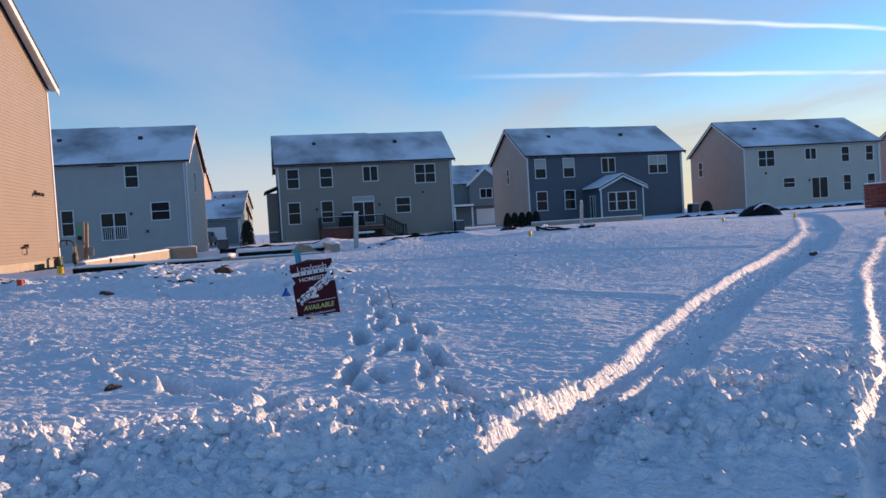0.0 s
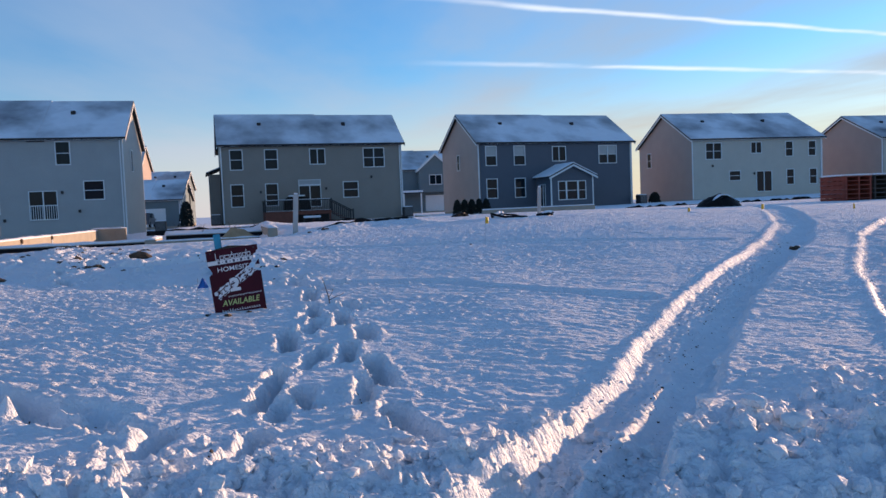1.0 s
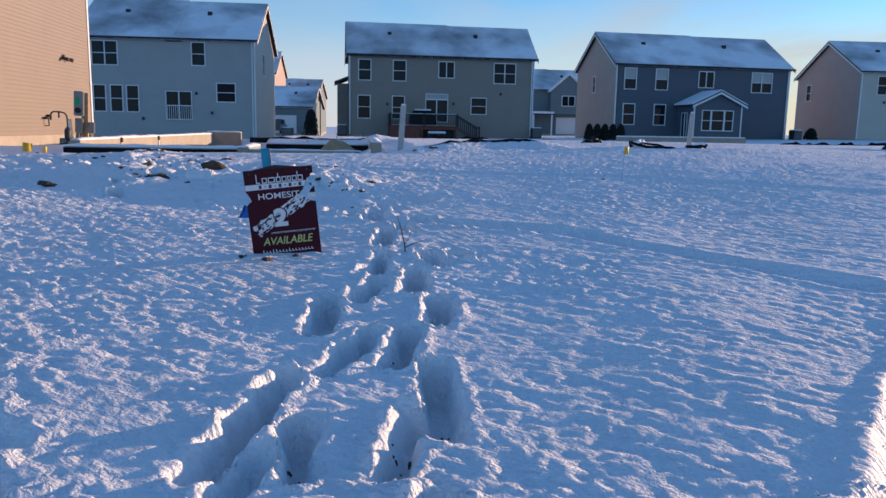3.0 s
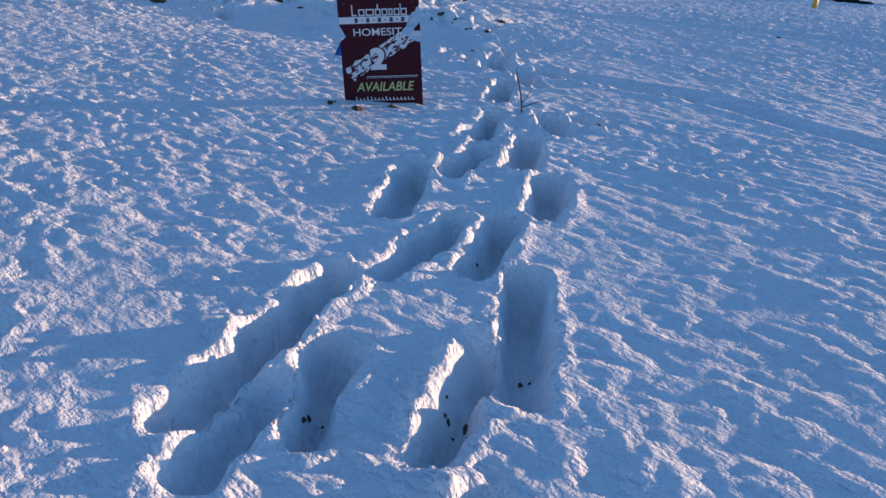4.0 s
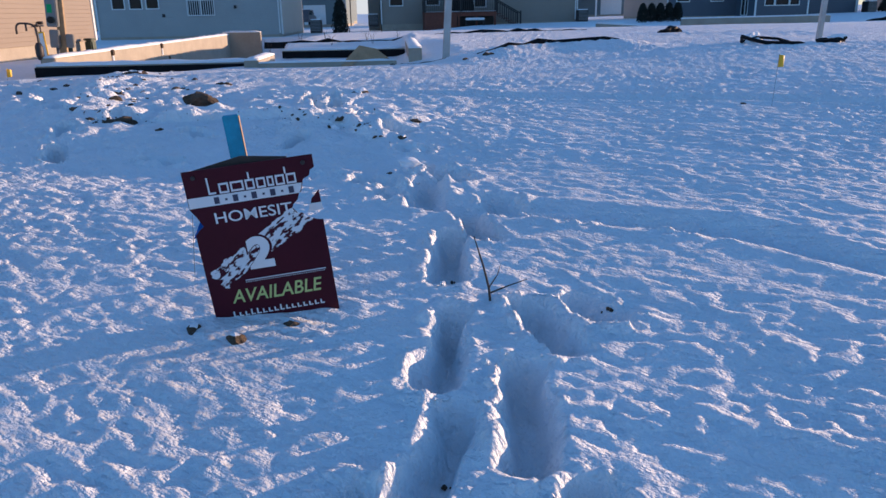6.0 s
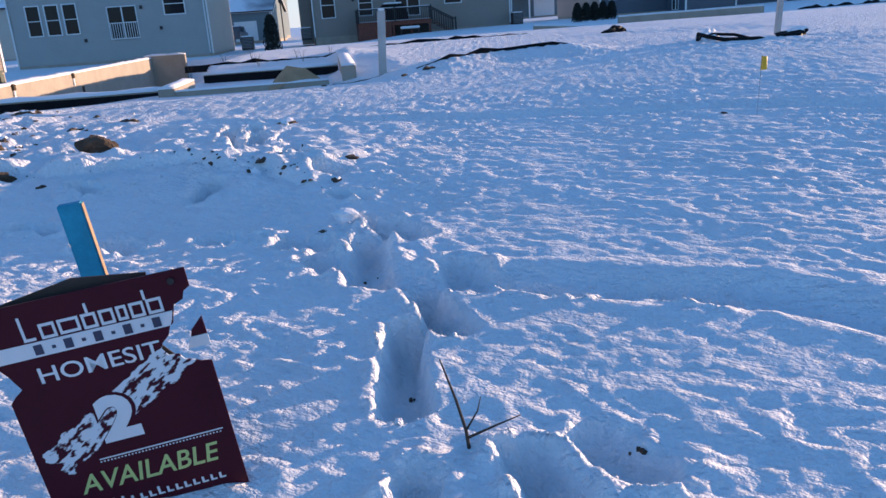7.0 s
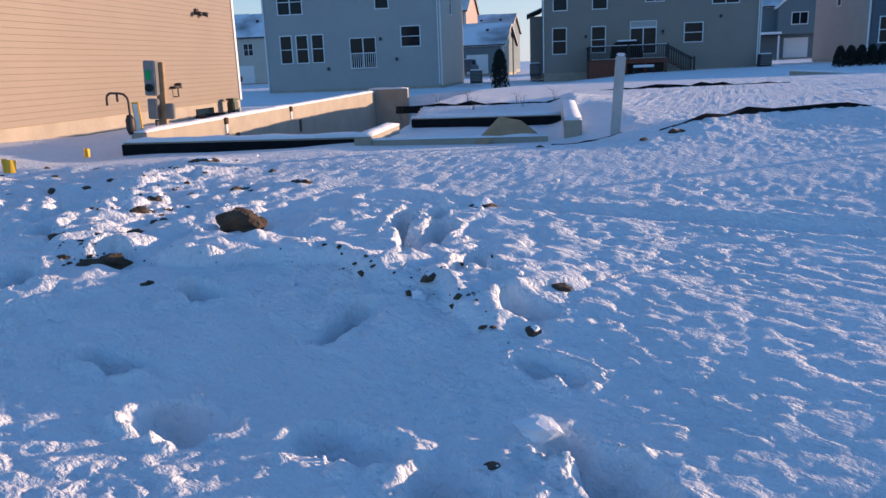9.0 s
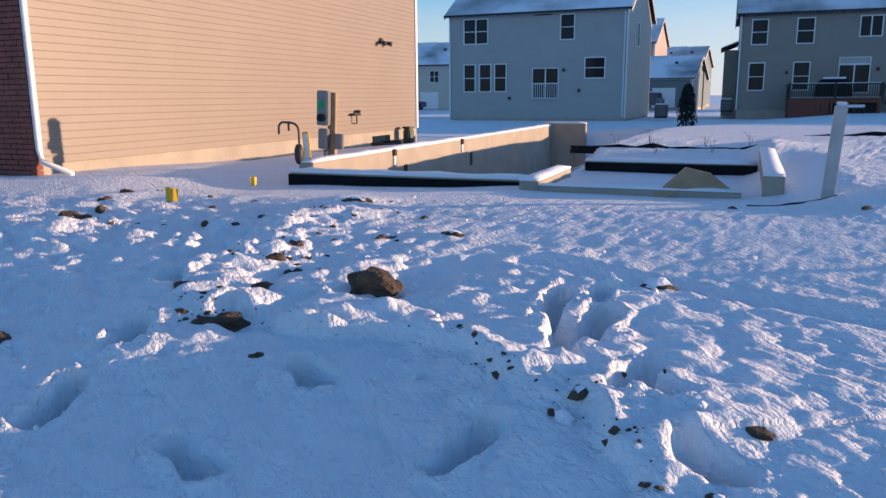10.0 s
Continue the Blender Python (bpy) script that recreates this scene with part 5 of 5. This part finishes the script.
def pallet(x, y, z, turn, mat, label, rows):
    root = thing("pallet_stack", pose(x, y, z, 0, 0, turn), label, "pallet", "pallets beside the lot")
    for k in range(rows):
        zz = k * 0.13
        for q in range(5):
            part("board", Shape().box(-0.5, -0.5 + q * 0.225, zz + 0.105, 0.5, -0.40 + q * 0.225, zz + 0.125), mat, root)
        for q in (-0.46, 0.0, 0.42):
            part("runner", Shape().box(q, -0.5, zz, q + 0.05, 0.5, zz + 0.104), mat, root)
    part("snow_cap", Shape().box(-0.49, -0.49, rows * 0.13 + 0.003, 0.49, 0.49, rows * 0.13 + 0.05), M_CAP, root, bevel=0.02)


M_PALR = material("red_brown_boards", (0.24, 0.05, 0.03), 0.8, var=0.3, scale=5)
M_PALB = material("brown_boards", (0.055, 0.045, 0.038), 0.8, var=0.35, scale=5)
for k in range(4):
    pallet(13.75 + k * 1.08, 23.3 + k * 0.3, ground_at(13.75 + k * 1.08, 23.3 + k * 0.3) - 0.05, 12, M_PALR if k == 0 else M_PALB, "stack of red-brown wooden pallets in snow" if k == 0 else "stack of weathered brown wooden pallets in snow", 6)

def far_wall(x, y, turn, length, h0, h1, label):
    """A low poured wall in the far field, its top falling from h0 to h1."""
    w = thing("foundation_wall", pose(x, y, 0.45, 0, 0, turn), label, "foundation")
    part("concrete", Shape().prism([(0, -0.4), (length, -0.4), (length, h1), (0, h0)], 0, 0.2), M_CONC, w, bevel=0.01)
    part("snow_cap", Shape().prism([(0.01, h0 + 0.003), (length - 0.01, h1 + 0.003), (length - 0.01, h1 + 0.05), (0.01, h0 + 0.06)], 0.01, 0.19), M_CAP, w, bevel=0.015)
    for k in range(1, int(length / 0.6)):
        part("form_seam", Shape().box(k * 0.6 - 0.012, -0.012, -0.3, k * 0.6 + 0.012, -0.002, min(h0, h1) - 0.02), M_CONC, w)


far_wall(4.4, 37.0, 6, 5.6, 0.46, 0.50, "low pale concrete foundation wall in snow")
far_wall(1.2, 37.4, 4, 3.0, 0.34, 0.12, "low pale concrete foundation wall half buried in snow")


# ---- at the far houses ----
def deck(parent_m):
    root = thing("deck", parent_m, "red cedar deck with dark rails and steps", "deck")
    part("skirt", Shape().box(3.2, -2.6, -0.6, 5.6, -0.1, 0.75), M_DECK, root)
    for k in range(10):
        part("skirt_board", Shape().box(3.21 + k * 0.24, -2.625, -0.6, 3.42 + k * 0.24, -2.602, 0.74), M_DECK, root)
    for x in (5.75, 7.1, 8.5):
        part("support_post", Shape().box(x - 0.07, -2.58, -0.6, x + 0.07, -2.44, 0.75), M_DECK, root)
    # near-black panel stands in for the shade below the open platform
    part("under_deck_shade", Shape().box(5.62, -1.2, -0.6, 8.6, -1.1, 0.75), M_RAIL, root, "dark panel put in as the shade under the deck")
    part("rim_joist", Shape().box(5.62, -2.6, 0.52, 8.6, -2.54, 0.752), M_DECK, root)
    part("floor", Shape().box(3.15, -2.65, 0.755, 8.65, -0.1, 0.83), M_DECK, root, bevel=0.01)
    part("snow_cover", Shape().box(3.25, -2.55, 0.834, 8.55, -0.12, 0.90), M_CAP, root, bevel=0.02)
    for a, b in (((3.2, -2.6), (8.6, -2.6)), ((3.2, -2.6), (3.2, -0.15))):
        n = int(math.hypot(b[0] - a[0], b[1] - a[1]) / 0.14)
        for i in range(n + 1):
            x, y = a[0] + (b[0] - a[0]) * i / n, a[1] + (b[1] - a[1]) * i / n
            part("baluster", Shape().box(x - 0.02, y - 0.02, 0.83, x + 0.02, y + 0.02, 1.68), M_RAIL, root)
        part("handrail", Shape().box(min(a[0], b[0]) - 0.06, min(a[1], b[1]) - 0.06, 1.685, max(a[0], b[0]) + 0.06, max(a[1], b[1]) + 0.06, 1.76), M_RAIL, root)
    for x in (3.2, 5.9, 8.6):
        part("rail_post", Shape().box(x - 0.06, -2.67, 0.8, x + 0.06, -2.55, 1.82), M_RAIL, root)
    for i in range(6):
        part("tread", Shape().box(8.66 + i * 0.28, -2.4, 0.62 - i * 0.17, 8.98 + i * 0.28, -1.2, 0.68 - i * 0.17), M_DECK, root)
    for y in (-2.42, -1.18):
        part("stair_rail", Shape().prism([(8.66, 1.72), (10.5, 0.70), (10.5, 0.60), (8.66, 1.62)], y, y + 0.06), M_RAIL, root)
        for i in range(11):
            x = 8.75 + i * 0.17
            part("baluster", Shape().box(x - 0.02, y, 0.62 - (x - 8.66) * 0.6, x + 0.02, y + 0.05, 1.66 - (x - 8.66) * 0.555), M_RAIL, root)
        part("rail_post", Shape().box(10.42, y - 0.02, -0.6, 10.54, y + 0.09, 0.85), M_RAIL, root)
    b = thing("bench", parent_m @ pose(6.9, -3.1, -0.2), "low dark bench with thick snow on its seat", "bench")
    part("seat", Shape().box(-0.75, -0.22, 0.36, 0.75, 0.22, 0.42), M_RAIL, b, bevel=0.01)
    part("snow_cap", Shape().box(-0.72, -0.2, 0.424, 0.72, 0.2, 0.60), M_CAP, b, bevel=0.05)
    for x in (-0.65, 0.65):
        part("leg", Shape().box(x - 0.05, -0.18, -0.3, x + 0.05, 0.18, 0.36), M_RAIL, b)
    part("rail_snow", Shape().box(3.2, -2.65, 1.763, 8.6, -2.55, 1.80), M_CAP, root, bevel=0.01)
    g = thing("grill", parent_m @ pose(5.9, -1.5, 0.9), "covered dark grill with snow on top, on the deck", "grill")
    part("cover", Shape().prism([(-1.1, 0.0), (1.1, 0.0), (1.05, 0.85), (0.7, 1.15), (-0.7, 1.15), (-1.05, 0.85)], -0.35, 0.35), M_TARP, g, bevel=0.03)
    part("snow_cap", Shape().box(-0.68, -0.3, 1.155, 0.68, 0.3, 1.27), M_CAP, g, bevel=0.03)


deck(pose(-13.82, 66.06, 0.5, 0, 0, 13.6))
guard = part("guard_rail", Shape().box(6.28, -0.14, 2.36, 8.12, -0.09, 2.42), M_WHITE, H1, "white guard rail across the patio door")
part("bottom_rail", Shape().box(6.28, -0.14, 1.36, 8.12, -0.09, 1.41), M_WHITE, guard)
for k in range(12):
    part("baluster", Shape().box(6.36 + k * 0.15, -0.13, 1.41, 6.395 + k * 0.15, -0.10, 2.36), M_WHITE, guard)
for hs, fx, fz in ((H1, 8.5, 3.3), (H1, 9.6, 1.9), (H1, 4.6, 1.4), (H2, 8.65, 2.7), (H2, 3.1, 2.55), (H2, 12.7, 3.6), (H4, 6.9, 2.4), (H4, 2.2, 3.3)):
    part("wall_fitting", Shape().box(fx - 0.09, -0.10, fz - 0.11, fx + 0.09, -0.003, fz + 0.11), M_PIPE, hs, "small dark wall fitting", bevel=0.02)
part("wall_vent", Shape().box(6.35, -0.03, 6.98, 7.55, -0.003, 7.06), M_PIPE, H1, "long dark eave vent")


def sunroom(m):
    root = thing("sunroom", m, "slate blue gabled sunroom with a snowy roof", "sunroom")
    w, d, h = 4.3, 3.0, 3.1
    wins = [(0.75, 1.0, 1.45, 2.6, 1, True), (1.60, 1.0, 2.65, 2.6, 1, True), (2.80, 1.0, 3.50, 2.6, 1, True)]
    part("wall", holed_wall(w, h, [q[:4] for q in wins], 0.15, 1.0), M_SLATE, root, m=pose(0, -d, 0))
    for q in wins:
        window(root, *q[:4], pose(0, -d, 0), *q[4:])
    ml = pose(0, -0.01, 0, 0, 0, -90)
    part("wall", holed_wall(d - 0.02, h, [(0.9, 0.3, 1.8, 2.4)], 0.15), M_SLATE, root, m=ml @ pose(0, -0.002, 0))
    patio_door(root, 0.9, 0.3, 1.8, 2.4, ml)
    part("wall", holed_wall(d - 0.02, h, [], 0.15), M_SLATE, root, m=pose(w, -d + 0.01, 0, 0, 0, 90) @ pose(0, -0.002, 0))
    for x in (0, w):
        part("corner_board", Shape().box(x - 0.06, -d - 0.02, 0, x + 0.06, -d + 0.06, h), M_WHITE, root)
    part("base", Shape().box(0.02, -d + 0.02, -1.0, w - 0.02, -0.02, 0.0), M_CONC, root)
    o = 0.35
    k = 1.0 / (w / 2)
    gab = lambda a, b, y0, y1: Shape().prism([(-o, h - k * o + a), (w / 2, h + 1.0 + a), (w + o, h - k * o + a), (w + o, h - k * o + b), (w / 2, h + 1.0 + b), (-o, h - k * o + b)], y0, y1)
    roof = part("roof", gab(0.06, 0.16, -d - o, 0.0), M_SHINGLE, root)
    part("snow_layer", gab(0.164, 0.26, -d - o + 0.05, -0.02), M_CAP, roof)
    part("rake_board", gab(-0.12, 0.056, -d - o, -d - o + 0.05), M_WHITE, root)


sunroom(pose(8.31, 70.59, 0.67, 0, 0, 15.9) @ pose(5.75, -0.01, -0.25))
wing = part("side_wing", Shape().box(-1.0, 3.0, -0.5, -0.06, 7.0, 4.3), M_TAUPE, H2, "low taupe side wing")
part("wing_roof", Shape().prism([(-1.25, 4.3), (-0.06, 4.75), (-0.06, 4.87), (-1.25, 4.42)], 2.8, 7.2), M_SHINGLE, wing)
part("snow_layer", Shape().prism([(-1.23, 4.425), (-0.06, 4.875), (-0.06, 4.95), (-1.23, 4.49)], 2.85, 7.15), M_CAP, wing)
ac_unit(-17.6, 61.2, 0.15, 10)
ac_unit(-14.7, 67.0, 0.45, 13)
ac_unit(1.6, 68.6, 0.5, 13)
ac_unit(24.6, 74.2, 0.75, 15)


def evergreen(x, y, h, r, label, seed, group=""):
    z = ground_at(x, y)
    root = thing("shrub", pose(x, y, z), label, "shrub", group)
    part("trunk", Shape().tube([(0, 0, -0.1), (0.01, 0.0, h * 0.6), (0.0, 0.02, h * 0.92)], [0.05, 0.03, 0.01], 7), M_TWIG, root)
    s, q = Shape(), random.Random(seed)
    for i in range(900):
        t = q.random() ** 0.8
        a = q.uniform(0, 6.283)
        rad = r * (1 - t) ** 0.32 * q.uniform(0.35, 1.05)
        c = Vector((rad * math.cos(a), rad * math.sin(a), 0.05 + t * (h - 0.1)))
        m = Matrix.Translation(c) @ pose(0, 0, 0, q.uniform(-40, 40), q.uniform(-40, 40), q.uniform(0, 360))
        e = r * q.uniform(0.10, 0.24)
        s.add([m @ Vector(p) for p in ((-e * 0.4, 0, -e), (e * 0.4, 0, -e), (e * 0.1, e * 0.3, e * 1.1), (0, -e * 0.3, e * 0.6))], [(0, 1, 2), (0, 2, 3), (1, 3, 2), (0, 3, 1)])
    part("crown", s, M_NEEDLE, root)


evergreen(-13.1, 51.5, 2.3, 0.55, "dark wrapped evergreen shrub between two houses", 5)
for k in range(5):
    evergreen(4.9 + k * 0.55, 56.0 + k * 0.2, 1.15, 0.36, "low dark evergreen bush in snow", 20 + k, "bushes beside the slate house")
evergreen(26.2, 75.0, 1.0, 0.6, "low dark evergreen bush in snow", 31, "bushes beside the slate house")


def plain_house(x, y, turn, w, depth, z0, eave, ridge, m_wall, label, garage):
    h = eave - z0
    wins = [(w * 0.62, h * 0.62, w * 0.62 + 1.2, h * 0.62 + 1.4, 2, True), (w * 0.15, h * 0.62, w * 0.15 + 1.2, h * 0.62 + 1.4, 2, True)] if h > 4.5 else []
    root = house("house", x, y, turn, w, depth, z0, eave, ridge, m_wall, m_wall, label, wins)
    if garage:
        part("garage_door", Shape().box(w * garage, -0.03, 0.0, w * garage + 2.6, 0.0 - 0.004, 2.2), M_WHITE, root, "pale panelled garage door")
        for k in range(4):
            part("door_panel", Shape().box(w * garage + 0.08, -0.05, 0.06 + k * 0.54, w * garage + 2.52, -0.033, 0.50 + k * 0.54), M_WHITE, root)
    return root


def porch(m, w, label):
    p = thing("porch", m, label, "porch")
    part("roof", Shape().prism([(-0.2, 2.5), (w + 0.2, 2.5), (w + 0.2, 2.62), (-0.2, 2.62)], -2.0, 0.0), M_SHINGLE, p)
    part("snow_layer", Shape().prism([(-0.18, 2.624), (w + 0.18, 2.624), (w + 0.1, 2.9), (-0.1, 2.9)], -1.95, 0.0), M_CAP, p)
    for x in (0.1, w * 0.5, w - 0.2):
        part("column", Shape().box(x, -1.9, -0.5, x + 0.18, -1.72, 2.5), M_WHITE, p)


plain_house(-1.5, 106.0, 8, 11.0, 10.0, 0.7, 6.4, 9.2, M_TEAL, "grey-green two-storey house seen between neighbours", 0.6)
porch(pose(-1.5, 106.0, 0.7, 0, 0, 8) @ pose(0.6, -0.05, 0), 5.2, "white-columned porch with snow on its roof")
gb = thing("house_gable", pose(-1.5, 106.0, 0.7, 0, 0, 8) @ pose(5.6, -1.2, 0), "grey-green gabled front bay with white trim", "gable")
part("wall", Shape().prism([(0, 2.6), (4.6, 2.6), (4.6, 5.6), (2.3, 7.6), (0, 5.6)], 0.0, 1.1), M_TEAL, gb)
part("rake_board", Shape().prism([(-0.3, 5.35), (2.3, 7.62), (4.9, 5.35), (4.9, 5.65), (2.3, 7.95), (-0.3, 5.65)], -0.25, 1.1), M_WHITE, gb)
part("window", Shape().box(1.4, -0.05, 3.6, 3.2, -0.004, 5.0), M_WHITE, gb)
part("pane", Shape().box(1.5, -0.07, 3.7, 2.26, -0.053, 4.9), M_GLASS, gb)
part("pane", Shape().box(2.34, -0.07, 3.7, 3.1, -0.053, 4.9), M_GLASS, gb)
plain_house(-33.5, 96.0, 6, 8.0, 10.0, 0.2, 3.4, 5.9, M_TEAL, "low grey-green garage wing with a snowy roof", 0.45)
plain_house(-36.6, 118.0, 6, 6.0, 10.0, 0.3, 5.6, 8.2, M_TEAL, "grey-green house farther down the side street", 0.0)
plain_house(-43.6, 110.0, 6, 9.0, 8.0, 0.1, 8.4, 11.6, M_ROSE, "beige two-storey house behind the grey one", 0.0)
plain_house(-66.0, 92.0, 12, 12.0, 10.0, 0.0, 5.6, 8.6, M_CREAM, "cream house far behind the tan one", 0.5)
plain_house(-84.0, 96.0, 12, 12.0, 10.0, 0.0, 5.6, 8.6, M_ROSE, "beige house far behind the tan one", 0.5)


def car(x, y, z, turn, paint, label):
    root = thing("car", pose(x, y, z, 0, 0, turn), label, "car")
    part("body", Shape().prism([(-2.2, 0.35), (2.2, 0.35), (2.25, 0.8), (2.1, 1.0), (1.2, 1.08), (0.6, 1.65), (-1.5, 1.68), (-2.1, 1.1), (-2.25, 0.8)], -0.88, 0.88), paint, root, bevel=0.06)
    for y0 in (-0.895, 0.885):
        part("side_window", Shape().prism([(-1.75, 1.12), (0.85, 1.10), (0.5, 1.56), (-1.4, 1.58)], y0, y0 + 0.01), M_GLASS, root)
    for wx in (-1.4, 1.4):
        for wy in (-0.90, 0.70):
            wh = part("wheel", Shape().tube([(wx, wy, 0.34), (wx, wy + 0.2, 0.34)], 0.34, 18), M_TARP, root)
            part("rim", Shape().tube([(wx, wy - 0.006, 0.34), (wx, wy + 0.206, 0.34)], 0.2, 14), M_METAL, wh)
    part("snow_cap", Shape().box(-1.35, -0.7, 1.685, 0.5, 0.7, 1.76), M_CAP, root, bevel=0.03)


car(-28.6, 92.6, 0.2, 96, M_CARG, "dark grey parked car before a garage")
car(-57.0, 86.0, 0.0, 10, M_CAR, "navy blue parked car down the street")
sl = thing("street_lamp", pose(-25.2, 100.0, 0.2), "dark street lamp at the side street", "street lamp")
part("pole", Shape().tube([(0, 0, -0.3), (0, 0, 4.0)], 0.07, 8), M_PIPE, sl)
part("lantern", Shape().tube([(0, 0, 4.0), (0, 0, 4.1), (0, 0, 4.6), (0, 0, 4.8)], [0.08, 0.2, 0.24, 0.05], 8), M_PIPE, sl)
